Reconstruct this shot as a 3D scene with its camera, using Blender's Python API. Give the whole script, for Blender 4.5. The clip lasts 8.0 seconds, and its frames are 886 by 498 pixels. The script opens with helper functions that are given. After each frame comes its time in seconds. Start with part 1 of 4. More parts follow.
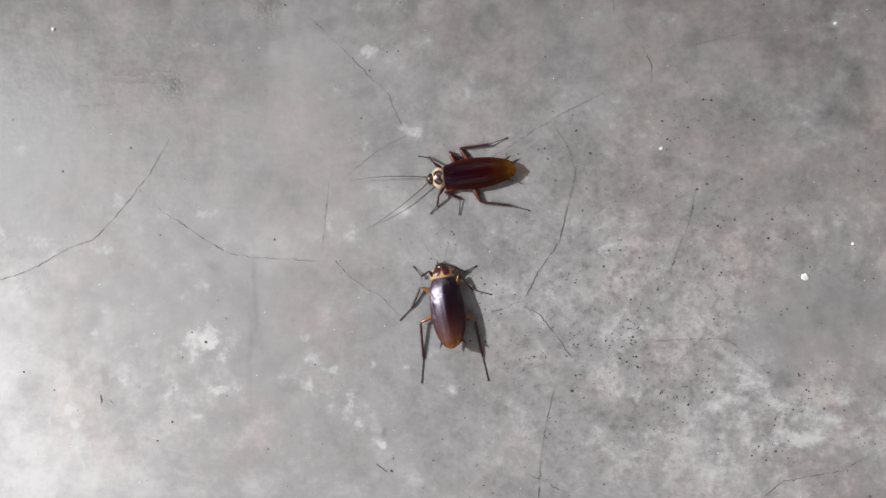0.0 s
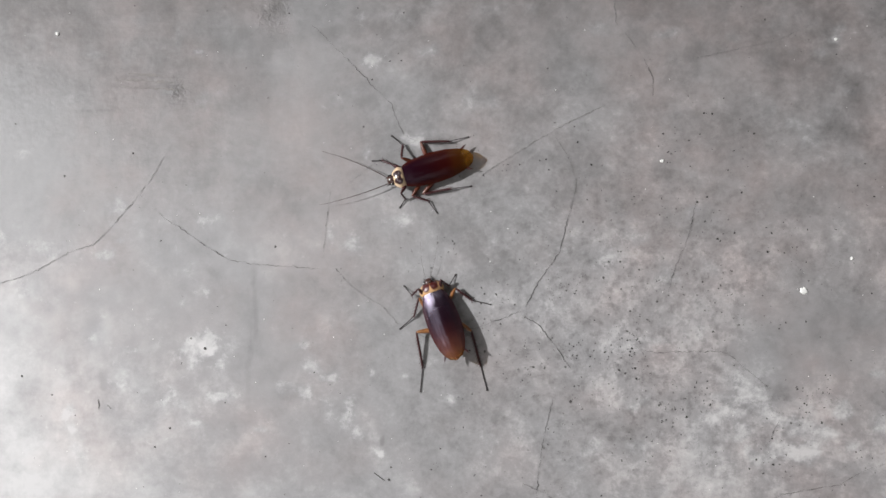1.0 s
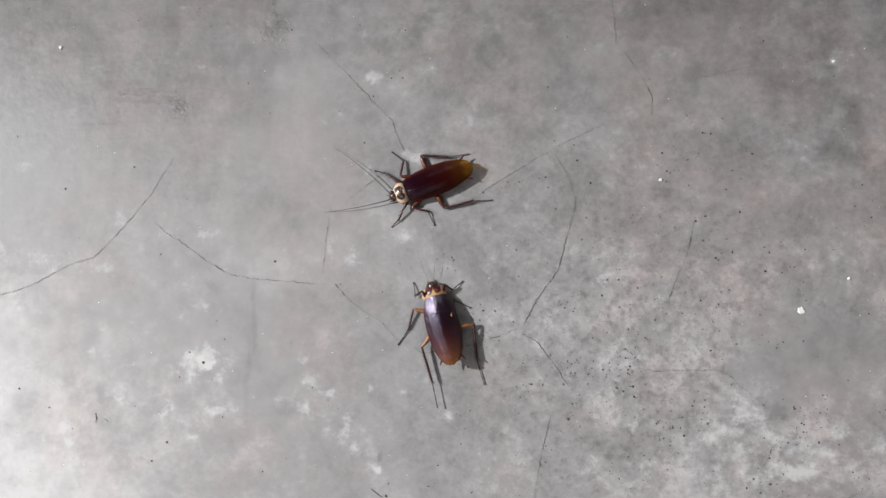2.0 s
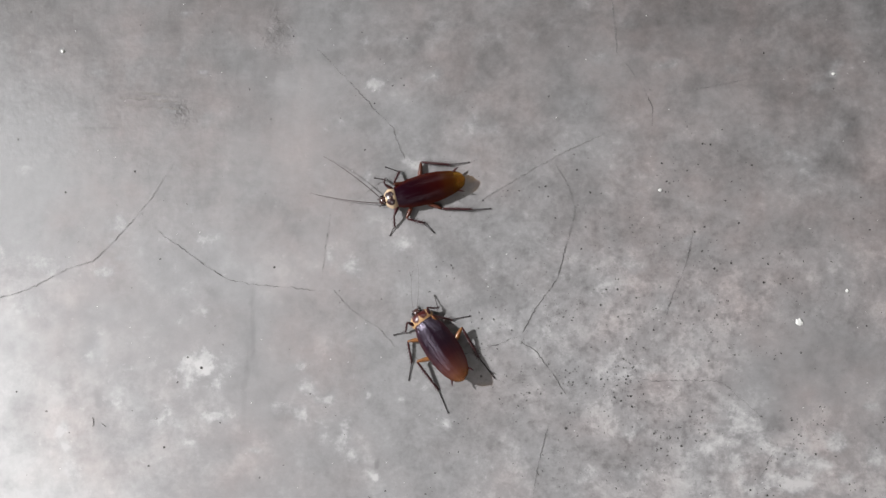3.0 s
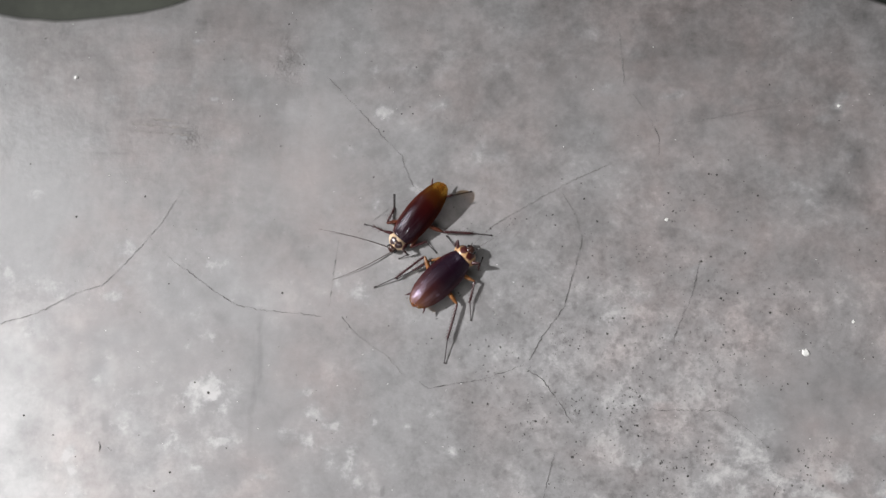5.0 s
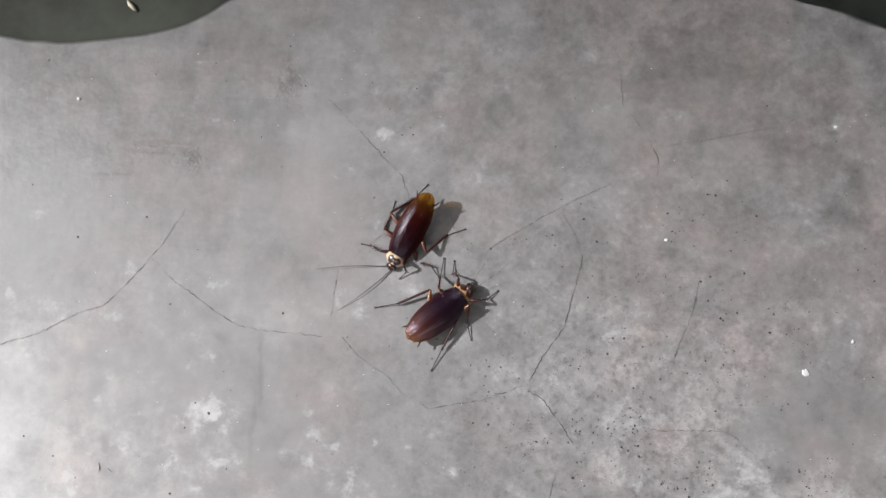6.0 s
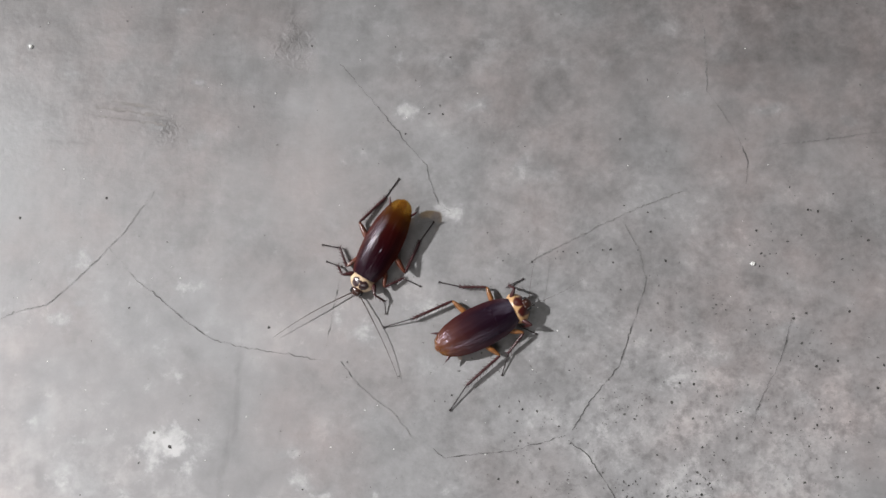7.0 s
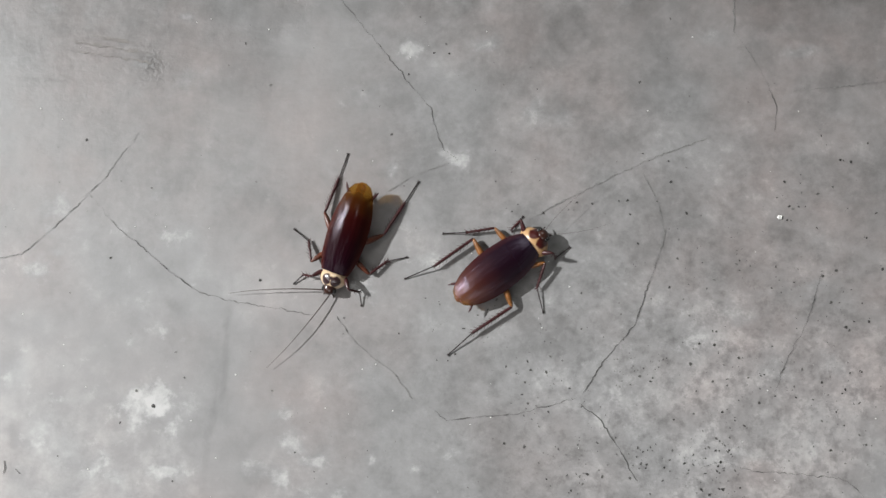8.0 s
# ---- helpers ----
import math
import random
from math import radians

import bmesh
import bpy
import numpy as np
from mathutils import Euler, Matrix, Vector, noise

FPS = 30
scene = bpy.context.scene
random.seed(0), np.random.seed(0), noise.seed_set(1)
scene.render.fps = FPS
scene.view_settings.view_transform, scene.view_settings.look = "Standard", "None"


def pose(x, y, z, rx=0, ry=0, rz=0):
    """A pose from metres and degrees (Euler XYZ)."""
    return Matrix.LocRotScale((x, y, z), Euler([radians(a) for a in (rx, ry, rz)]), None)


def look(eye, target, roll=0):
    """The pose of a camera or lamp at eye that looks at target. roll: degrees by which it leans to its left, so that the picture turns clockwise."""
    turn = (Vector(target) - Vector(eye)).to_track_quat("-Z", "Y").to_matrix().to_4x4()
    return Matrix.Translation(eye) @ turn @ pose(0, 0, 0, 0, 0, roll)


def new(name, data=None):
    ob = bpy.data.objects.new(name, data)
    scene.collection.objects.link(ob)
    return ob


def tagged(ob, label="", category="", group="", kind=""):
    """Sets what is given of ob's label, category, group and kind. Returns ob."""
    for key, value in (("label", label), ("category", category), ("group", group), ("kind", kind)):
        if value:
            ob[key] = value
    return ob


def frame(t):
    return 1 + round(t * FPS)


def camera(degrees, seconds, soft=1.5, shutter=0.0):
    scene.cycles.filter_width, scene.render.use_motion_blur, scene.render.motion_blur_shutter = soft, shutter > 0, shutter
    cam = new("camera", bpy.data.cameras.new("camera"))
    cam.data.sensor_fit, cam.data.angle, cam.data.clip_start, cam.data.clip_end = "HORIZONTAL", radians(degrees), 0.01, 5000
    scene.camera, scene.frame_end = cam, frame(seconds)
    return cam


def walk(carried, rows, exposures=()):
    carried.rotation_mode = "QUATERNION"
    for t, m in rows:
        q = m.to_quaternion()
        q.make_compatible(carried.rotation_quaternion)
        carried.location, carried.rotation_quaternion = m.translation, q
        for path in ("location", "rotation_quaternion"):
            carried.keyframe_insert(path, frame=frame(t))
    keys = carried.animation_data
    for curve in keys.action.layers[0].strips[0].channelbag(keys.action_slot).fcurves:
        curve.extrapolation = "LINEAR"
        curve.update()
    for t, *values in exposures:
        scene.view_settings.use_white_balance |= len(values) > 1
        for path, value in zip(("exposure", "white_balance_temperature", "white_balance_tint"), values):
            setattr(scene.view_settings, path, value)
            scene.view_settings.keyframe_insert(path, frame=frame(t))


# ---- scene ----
# Two cockroaches on a smooth cement floor, seen from about 0.3 m above. Lengths inside the animals are given in millimetres.
MM = 0.001
cam = camera(66.0, 8.0, soft=1.5)
CAMERA_PATH = [
    (0.0, 0.0000, 0.0000, 0.3170, 1.62, 3.80, 0.00),
    (0.5, -0.0012, 0.0000, 0.3172, 1.99, 3.64, 0.32),
    (1.0, -0.0015, 0.0014, 0.3178, 2.19, 3.54, 0.72),
    (1.5, -0.0017, 0.0031, 0.3187, 2.70, 3.47, 0.98),
    (3.0, -0.0028, 0.0066, 0.3196, 3.33, 3.15, 1.84),
    (3.5, -0.0034, 0.0073, 0.3205, 3.66, 3.20, 2.07),
    (4.0, -0.0053, 0.0082, 0.3210, 4.02, 3.20, 2.19),
    (4.5, -0.0053, 0.0106, 0.3216, 4.15, 3.33, 2.32),
    (6.0, -0.0059, 0.0164, 0.3235, 5.55, 3.25, 2.25),
    (6.5, -0.0107, 0.0186, 0.3250, 6.06, 3.50, 4.03),
    (6.7, -0.0130, 0.0157, 0.3244, 6.46, 3.23, 4.96),
    (6.8, -0.0172, 0.0211, 0.3013, 5.79, 2.94, 5.25),
    (6.9, -0.0207, 0.0205, 0.2873, 6.18, 2.53, 5.40),
    (7.0, -0.0219, 0.0286, 0.2604, 4.96, 2.88, 5.46),
    (7.2, -0.0262, 0.0269, 0.2443, 4.91, 2.42, 5.73),
    (7.5, -0.0246, 0.0229, 0.2431, 4.15, 2.78, 5.99),
    (8.0, -0.0241, 0.0172, 0.2420, 3.71, 2.63, 6.14),
]
walk(cam, [(t, pose(x, y, z, rx, ry, rz)) for t, x, y, z, rx, ry, rz in CAMERA_PATH],
     exposures=[(0.0, 0.0, 6500, 10), (6.7, 0.0, 6500, 10), (7.2, 0.0, 6500, 9), (8.0, 0.0, 6500, 6.5)])

# ---- light ----
world = bpy.data.worlds.new("sky")
scene.world = world
world.use_nodes = True
_sky = world.node_tree.nodes.new("ShaderNodeTexSky")
_sky.sky_type, _sky.sun_disc = "NISHITA", False
_sky.sun_elevation, _sky.sun_rotation = radians(35), radians(250)
world.node_tree.links.new(_sky.outputs[0], world.node_tree.nodes["Background"].inputs[0])
world.node_tree.nodes["Background"].inputs[1].default_value = 0.1


def lamp(name, kind, energy, colour, m, **more):
    data = bpy.data.lights.new(name, kind)
    data.energy, data.color = energy, colour
    for key, value in more.items():
        if key == "radius":
            data.shadow_soft_size = value
        if key == "cone":
            data.spot_size, data.spot_blend = radians(value), 1.0
        if key == "size":
            data.shape, data.size, data.size_y = "RECTANGLE", value[0], value[1]
    ob = new(name, data)
    ob.matrix_world = m
    return ob


# a small bright torch-like lamp shines from the west side; three added area lamps in unseen windows fill the shadows
lamp("lamp_light", "SPOT", 238.0, (0.99, 0.985, 1.0), look((-1.47, 0.31, 1.08), (-0.06, -0.20, 0.0)), radius=0.03, cone=36)
FILL_TINT = (1.0, 0.985, 0.97)
lamp("fill_light", "AREA", 9.5, FILL_TINT, pose(-1.58, -0.75, 1.8, 0, -75, 0), size=(0.8, 1.2))
lamp("fill_light", "AREA", 9.5, FILL_TINT, pose(0.0, 1.58, 1.8, -75, 0, 0), size=(1.2, 0.8))
lamp("fill_light", "AREA", 9.5, FILL_TINT, pose(0.0, -1.58, 1.8, 75, 0, 0), size=(1.2, 0.8))


# ---- materials ----
def material(name):
    m = bpy.data.materials.new(name)
    m.use_nodes = True
    return m, m.node_tree.nodes, m.node_tree.links, m.node_tree.nodes["Principled BSDF"]


def node(nodes, kind, **values):
    n = nodes.new("ShaderNode" + kind)
    for key, value in values.items():
        n.inputs[key.replace("_", " ")].default_value = value
    return n


def ramp(nodes, stops):
    n = nodes.new("ShaderNodeValToRGB")
    e = n.color_ramp.elements
    while len(e) < len(stops):
        e.new(0.5)
    for el, (p, c) in zip(e, stops):
        el.position, el.color = p, (*c, 1)
    return n


def concrete_material():
    """Trowelled cement: attributes give its broad tone with the lamp's painted falloff, its pinkish parts and where
    lime has bloomed through the skin.
    """
    m, n, l, b = material("worn_cement")

    def attribute(name):
        a = n.new("ShaderNodeAttribute")
        a.attribute_name = name
        return a.outputs["Fac"]

    def math_node(kind, a, b_, c=0.0):
        q = n.new("ShaderNodeMath")
        q.operation = kind
        for i, v in enumerate((a, b_, c)):
            if isinstance(v, (int, float)):
                q.inputs[i].default_value = v
            else:
                l.new(v, q.inputs[i])
        return q.outputs[0]

    co = n.new("ShaderNodeTexCoord")

    def noise_field(scale, detail, rough, distortion=0.0):
        t = node(n, "TexNoise", Scale=scale, Detail=detail, Roughness=rough, Distortion=distortion)
        l.new(co.outputs["Object"], t.inputs["Vector"])
        return t.outputs["Fac"]

    def stroke_field(sx, sy, turn):
        """Noise drawn out along one way, like the strokes of a trowel."""
        p = n.new("ShaderNodeMapping")
        p.inputs["Scale"].default_value, p.inputs["Rotation"].default_value = (sx, sy, 1), (0, 0, turn)
        l.new(co.outputs["Object"], p.inputs["Vector"])
        t = node(n, "TexNoise", Scale=1.0, Detail=6.0, Roughness=0.66, Distortion=1.3)
        l.new(p.outputs[0], t.inputs["Vector"])
        return t.outputs["Fac"]

    def stepped(value, low, high):
        r = ramp(n, [(low, (0, 0, 0)), (high, (1, 1, 1))])
        l.new(value, r.inputs[0])
        return r.outputs[0]

    cloud, fleck, fine, grain = noise_field(48.0, 6.0, 0.6, 0.15), noise_field(170.0, 10.0, 0.72, 0.2), noise_field(330.0, 6.0, 0.65), noise_field(1500.0, 2.0, 0.5)
    bloom = attribute("bloom")
    mottle = math_node("MULTIPLY_ADD", stepped(noise_field(64.0, 8.0, 0.70, 0.3), 0.46, 0.57), 0.12, -0.43)
    mottle = math_node("MULTIPLY_ADD", stepped(noise_field(27.0, 9.0, 0.68, 0.5), 0.45, 0.54), 0.13, mottle)
    mottle = math_node("MULTIPLY_ADD", stepped(noise_field(150.0, 6.0, 0.66, 0.3), 0.42, 0.60), 0.09, mottle)
    mottle = math_node("MULTIPLY_ADD", fine, 0.52, mottle)
    value = math_node("MULTIPLY_ADD", cloud, 0.36, attribute("tone"))
    value = math_node("MULTIPLY_ADD", mottle, attribute("mottle"), value)
    strokes = math_node("MULTIPLY_ADD", stepped(stroke_field(75.0, 22.0, 0.05), 0.42, 0.60), 0.5, -0.5)
    strokes = math_node("MULTIPLY_ADD", stepped(stroke_field(16.0, 85.0, -0.06), 0.42, 0.60), 0.5, strokes)
    value = math_node("MULTIPLY_ADD", math_node("MULTIPLY", strokes, 0.16), attribute("strokes"), value)
    value = math_node("MULTIPLY_ADD", grain, 0.035, value)
    value = math_node("SUBTRACT", value, 0.180)
    pale = stepped(math_node("MULTIPLY_ADD", fleck, 0.90, math_node("MULTIPLY", bloom, 0.30)), 0.54, 0.70)
    value = math_node("MULTIPLY_ADD", pale, 0.21, value)
    worn = math_node("MULTIPLY", stepped(noise_field(190.0, 7.0, 0.7), 0.50, 0.66), attribute("worn"))
    value = math_node("MULTIPLY_ADD", worn, -0.30, value)
    r = ramp(n, [(0.0, (0.105, 0.103, 0.101)), (0.35, (0.196, 0.193, 0.193)), (0.6, (0.268, 0.264, 0.265)), (1.0, (0.47, 0.465, 0.46))])
    l.new(value, r.inputs[0])
    mix = n.new("ShaderNodeMixRGB")
    mix.blend_type = "MULTIPLY"
    mix.inputs[2].default_value = (1.045, 0.950, 0.925, 1)
    l.new(math_node("MULTIPLY", attribute("warm"), math_node("MULTIPLY_ADD", stepped(cloud, 0.35, 0.65), 0.6, 0.4)), mix.inputs[0])
    l.new(r.outputs[0], mix.inputs[1])
    l.new(mix.outputs[0], b.inputs["Base Color"])
    rr = ramp(n, [(0.25, (0.52,) * 3), (0.75, (0.72,) * 3)])
    l.new(value, rr.inputs[0])
    l.new(rr.outputs[0], b.inputs["Roughness"])
    b.inputs["Specular IOR Level"].default_value = 0.4
    bump = node(n, "Bump", Strength=0.35, Distance=0.0004)
    l.new(fine, bump.inputs["Height"])
    rubble = node(n, "Bump", Distance=0.0011)
    l.new(attribute("rubble"), rubble.inputs["Strength"])
    l.new(noise_field(480.0, 3.0, 0.6, 0.8), rubble.inputs["Height"])
    l.new(bump.outputs[0], rubble.inputs["Normal"])
    bump2 = node(n, "Bump", Strength=0.15, Distance=0.0001)
    l.new(grain, bump2.inputs["Height"])
    l.new(rubble.outputs[0], bump2.inputs["Normal"])
    l.new(bump2.outputs[0], b.inputs["Normal"])
    return m


def plain_material(name, colour, rough=0.6, metal=0.0, noise_scale=40.0, amount=0.25, bump=0.1, spec=0.5, coat=0.0):
    """A colour with a lighter and a darker variation and a slight relief."""
    m, n, l, b = material(name)
    co = n.new("ShaderNodeTexCoord")
    t = node(n, "TexNoise", Scale=noise_scale, Detail=5.0, Roughness=0.6)
    l.new(co.outputs["Object"], t.inputs["Vector"])
    r = ramp(n, [(0.3, tuple(c * (1 - amount) for c in colour)), (0.7, tuple(min(1, c * (1 + amount)) for c in colour))])
    l.new(t.outputs["Fac"], r.inputs[0])
    l.new(r.outputs[0], b.inputs["Base Color"])
    b.inputs["Roughness"].default_value, b.inputs["Metallic"].default_value = rough, metal
    b.inputs["Specular IOR Level"].default_value, b.inputs["Coat Weight"].default_value = spec, coat
    b.inputs["Coat Roughness"].default_value = 0.15
    if bump:
        k = node(n, "Bump", Strength=bump, Distance=0.0005)
        l.new(t.outputs["Fac"], k.inputs["Height"])
        l.new(k.outputs[0], b.inputs["Normal"])
    return m


def wing_material(name, stops, rough, spec, tint, amber, rim, film_from, clear_tint, crinkle):
    """Horny wing cover: its colour runs along its length (attribute along: 0 at the base, 1 at the tip); the thin tip lets light through."""
    m, n, l, b = material(name)
    along = n.new("ShaderNodeAttribute")
    along.attribute_name = "along"
    across = n.new("ShaderNodeAttribute")
    across.attribute_name = "across"
    co = n.new("ShaderNodeTexCoord")
    t = node(n, "TexNoise", Scale=420.0, Detail=4.0)
    l.new(co.outputs["Object"], t.inputs["Vector"])
    wob = n.new("ShaderNodeMath")
    wob.operation = "MULTIPLY_ADD"
    l.new(t.outputs["Fac"], wob.inputs[0])
    wob.inputs[1].default_value = 0.12
    l.new(along.outputs["Fac"], wob.inputs[2])
    low = n.new("ShaderNodeMath")
    low.operation = "SUBTRACT"
    low.inputs[1].default_value = 0.06
    l.new(wob.outputs[0], low.inputs[0])
    r = ramp(n, stops)
    l.new(low.outputs[0], r.inputs[0])
    edge = ramp(n, [(0.0, (0.0,) * 3), (0.70, (0.0,) * 3), (1.0, (0.75,) * 3)])
    l.new(across.outputs["Fac"], edge.inputs[0])
    mix = n.new("ShaderNodeMixRGB")
    mix.inputs[2].default_value = (*rim, 1)
    l.new(edge.outputs[0], mix.inputs[0])
    l.new(r.outputs[0], mix.inputs[1])
    l.new(mix.outputs[0], b.inputs["Base Color"])
    b.inputs["Roughness"].default_value = rough
    b.inputs["Specular IOR Level"].default_value = spec
    b.inputs["Specular Tint"].default_value = (*tint, 1)
    comb = n.new("ShaderNodeCombineXYZ")
    l.new(across.outputs["Fac"], comb.inputs[0])
    l.new(along.outputs["Fac"], comb.inputs[1])
    mapping = n.new("ShaderNodeMapping")
    mapping.inputs["Scale"].default_value = (4.6, 1.0, 1.0)
    mapping.inputs["Rotation"].default_value = (0, 0, 0.25)
    l.new(comb.outputs[0], mapping.inputs["Vector"])
    w = node(n, "TexNoise", Scale=1.6, Detail=4.0, Roughness=0.6, Distortion=0.8)
    l.new(mapping.outputs[0], w.inputs["Vector"])
    k = node(n, "Bump", Strength=1.0, Distance=crinkle)
    l.new(w.outputs["Fac"], k.inputs["Height"])
    l.new(k.outputs[0], b.inputs["Normal"])
    thin = ramp(n, [(0.0, (0.03,) * 3), (0.6, (0.12,) * 3), (0.95, (0.55,) * 3)])
    l.new(along.outputs["Fac"], thin.inputs[0])
    through_light = n.new("ShaderNodeBsdfTranslucent")
    through_light.inputs["Color"].default_value = (*amber, 1)
    blend = n.new("ShaderNodeMixShader")
    l.new(thin.outputs[0], blend.inputs[0])
    l.new(b.outputs[0], blend.inputs[1])
    l.new(through_light.outputs[0], blend.inputs[2])
    clear = n.new("ShaderNodeBsdfTransparent")
    clear.inputs["Color"].default_value = (*clear_tint, 1)
    film = ramp(n, [(film_from, (0.0,) * 3), (1.0, (0.72,) * 3)])
    l.new(low.outputs[0], film.inputs[0])
    membrane = n.new("ShaderNodeMixShader")
    l.new(film.outputs[0], membrane.inputs[0])
    l.new(blend.outputs[0], membrane.inputs[1])
    l.new(clear.outputs[0], membrane.inputs[2])
    l.new(membrane.outputs[0], n["Material Output"].inputs["Surface"])
    return m


def shield_material(name, cream, blotch, gloss, sheen):
    """The shield behind the head: cream, with dark red-brown blotches held in the attribute blotch."""
    m, n, l, b = material(name)
    a = n.new("ShaderNodeAttribute")
    a.attribute_name = "blotch"
    co = n.new("ShaderNodeTexCoord")
    t = node(n, "TexNoise", Scale=380.0, Detail=4.0)
    l.new(co.outputs["Object"], t.inputs["Vector"])
    s = n.new("ShaderNodeMath")
    s.operation = "MULTIPLY_ADD"
    l.new(t.outputs["Fac"], s.inputs[0])
    s.inputs[1].default_value = 0.4
    l.new(a.outputs["Fac"], s.inputs[2])
    r = ramp(n, [(0.52, cream), (0.64, blotch)])
    l.new(s.outputs[0], r.inputs[0])
    l.new(r.outputs[0], b.inputs["Base Color"])
    b.inputs["Roughness"].default_value = 0.35
    b.inputs["Coat Weight"].default_value, b.inputs["Coat Roughness"].default_value = 1.0, sheen
    b.inputs["Coat IOR"].default_value = gloss
    k = node(n, "Bump", Strength=0.12, Distance=0.0002)
    l.new(t.outputs["Fac"], k.inputs["Height"])
    l.new(k.outputs[0], b.inputs["Normal"])
    return m


def grit_material():
    """Grains of dirt, each of its own darkness."""
    m, n, l, b = material("mixed_grit")
    geo = n.new("ShaderNodeNewGeometry")
    r = ramp(n, [(0.0, (0.03, 0.028, 0.026)), (0.5, (0.065, 0.061, 0.058)), (1.0, (0.15, 0.145, 0.138))])
    l.new(geo.outputs["Random Per Island"], r.inputs[0])
    l.new(r.outputs[0], b.inputs["Base Color"])
    b.inputs["Roughness"].default_value = 0.9
    return m


def slime_material(name, colour, scale):
    """A dark film, blotched dark and light; the attribute wet thins it out towards its rim."""
    m, n, l, b = material(name)
    co = n.new("ShaderNodeTexCoord")
    t = node(n, "TexNoise", Scale=scale, Detail=6.0, Roughness=0.6)
    l.new(co.outputs["Object"], t.inputs["Vector"])
    r = ramp(n, [(0.36, tuple(0.45 * c for c in colour)), (0.56, colour), (0.75, tuple(1.25 * c for c in colour))])
    l.new(t.outputs["Fac"], r.inputs[0])
    l.new(r.outputs[0], b.inputs["Base Color"])
    b.inputs["Roughness"].default_value, b.inputs["Specular IOR Level"].default_value = 0.8, 0.15
    wet = n.new("ShaderNodeAttribute")
    wet.attribute_name = "wet"
    clear = n.new("ShaderNodeBsdfTransparent")
    film = n.new("ShaderNodeMixShader")
    l.new(wet.outputs["Fac"], film.inputs[0])
    l.new(clear.outputs[0], film.inputs[1])
    l.new(b.outputs[0], film.inputs[2])
    l.new(film.outputs[0], n["Material Output"].inputs["Surface"])
    return m


CEMENT = concrete_material()
GRIT_MIXED = grit_material()
PLASTER = plain_material("grey_plaster", (0.38, 0.375, 0.365), 0.85, noise_scale=6.0, amount=0.12)
CEILING = plain_material("low_bounce_ceiling", (0.085, 0.070, 0.055), 0.9, noise_scale=5.0, amount=0.2)
FRAME_PAINT = plain_material("white_frame_paint", (0.7, 0.7, 0.68), 0.4, noise_scale=15.0, amount=0.05)
CRACK = plain_material("crack_dirt", (0.085, 0.082, 0.079), 0.9, noise_scale=900.0, amount=0.5)
CRACK_SOFT = plain_material("hairline_crack", (0.19, 0.186, 0.181), 0.9, noise_scale=900.0, amount=0.4)
GRIT = plain_material("dark_grit", (0.062, 0.058, 0.055), 0.85, noise_scale=900.0, amount=0.6)
CHALK = plain_material("white_lime", (0.75, 0.75, 0.72), 0.7, noise_scale=600.0, amount=0.1)
SHELL_DARK = plain_material("dark_chitin", (0.035, 0.012, 0.008), 0.28, noise_scale=500.0, amount=0.4, coat=0.5)
LEG_BROWN = plain_material("red_brown_chitin", (0.040, 0.008, 0.009), 0.36, noise_scale=500.0, amount=0.4, coat=0.05, spec=0.5)
THIGH_BROWN = plain_material("chestnut_chitin", (0.085, 0.022, 0.010), 0.36, noise_scale=500.0, amount=0.4, coat=0.1, spec=0.4)
LEG_AMBER = plain_material("amber_chitin", (0.20, 0.080, 0.022), 0.34, noise_scale=400.0, amount=0.4, coat=0.15)
FOOT_DARK = plain_material("dusty_dark_chitin", (0.02, 0.012, 0.012), 0.55, noise_scale=500.0, amount=0.4)
EYE = plain_material("black_eye", (0.01, 0.009, 0.009), 0.12, noise_scale=900.0, amount=0.3, coat=1.0)
ABDOMEN = plain_material("belly_chitin", (0.20, 0.06, 0.018), 0.35, noise_scale=300.0, amount=0.4, coat=0.3)
FEELER = plain_material("feeler_chitin", (0.045, 0.027, 0.022), 0.55, noise_scale=800.0, amount=0.3)
SCRAPE = plain_material("scraped_cement", (0.172, 0.158, 0.149), 0.7, noise_scale=500.0, amount=0.2)
WET = slime_material("dark_wet_slime", (0.056, 0.060, 0.049), 14.0)
GROUND_DARK = slime_material("black_green_ground", (0.021, 0.026, 0.021), 30.0)
PEBBLE = plain_material("dull_pebble", (0.050, 0.056, 0.054), 0.85, noise_scale=200.0, amount=0.3)
DRY_LEAF = plain_material("dry_straw", (0.55, 0.5, 0.38), 0.7, noise_scale=300.0, amount=0.25)
WING_A = wing_material("wing_red_brown", [(0.0, (0.010, 0.0015, 0.006)), (0.35, (0.013, 0.0012, 0.003)), (0.64, (0.026, 0.0028, 0.002)), (0.81, (0.065, 0.019, 0.004)), (0.92, (0.21, 0.105, 0.018)), (1.0, (0.34, 0.215, 0.055))],
                       0.20, 0.20, (1.0, 0.92, 1.0), (0.45, 0.25, 0.06), (0.065, 0.009, 0.003), 0.70, (0.90, 0.68, 0.30), 0.0003)
WING_B = wing_material("wing_dark_brown", [(0.0, (0.007, 0.0015, 0.007)), (0.42, (0.010, 0.002, 0.006)), (0.62, (0.034, 0.008, 0.009)), (0.80, (0.105, 0.036, 0.026)), (0.92, (0.22, 0.095, 0.05)), (1.0, (0.40, 0.20, 0.09))],
                       0.22, 0.95, (0.88, 0.80, 1.0), (0.5, 0.2, 0.05), (0.040, 0.006, 0.006), 0.86, (0.80, 0.62, 0.36), 0.00034)
SHIELD_A = shield_material("shield_cream", (0.68, 0.50, 0.32), (0.028, 0.008, 0.010), 1.65, 0.26)
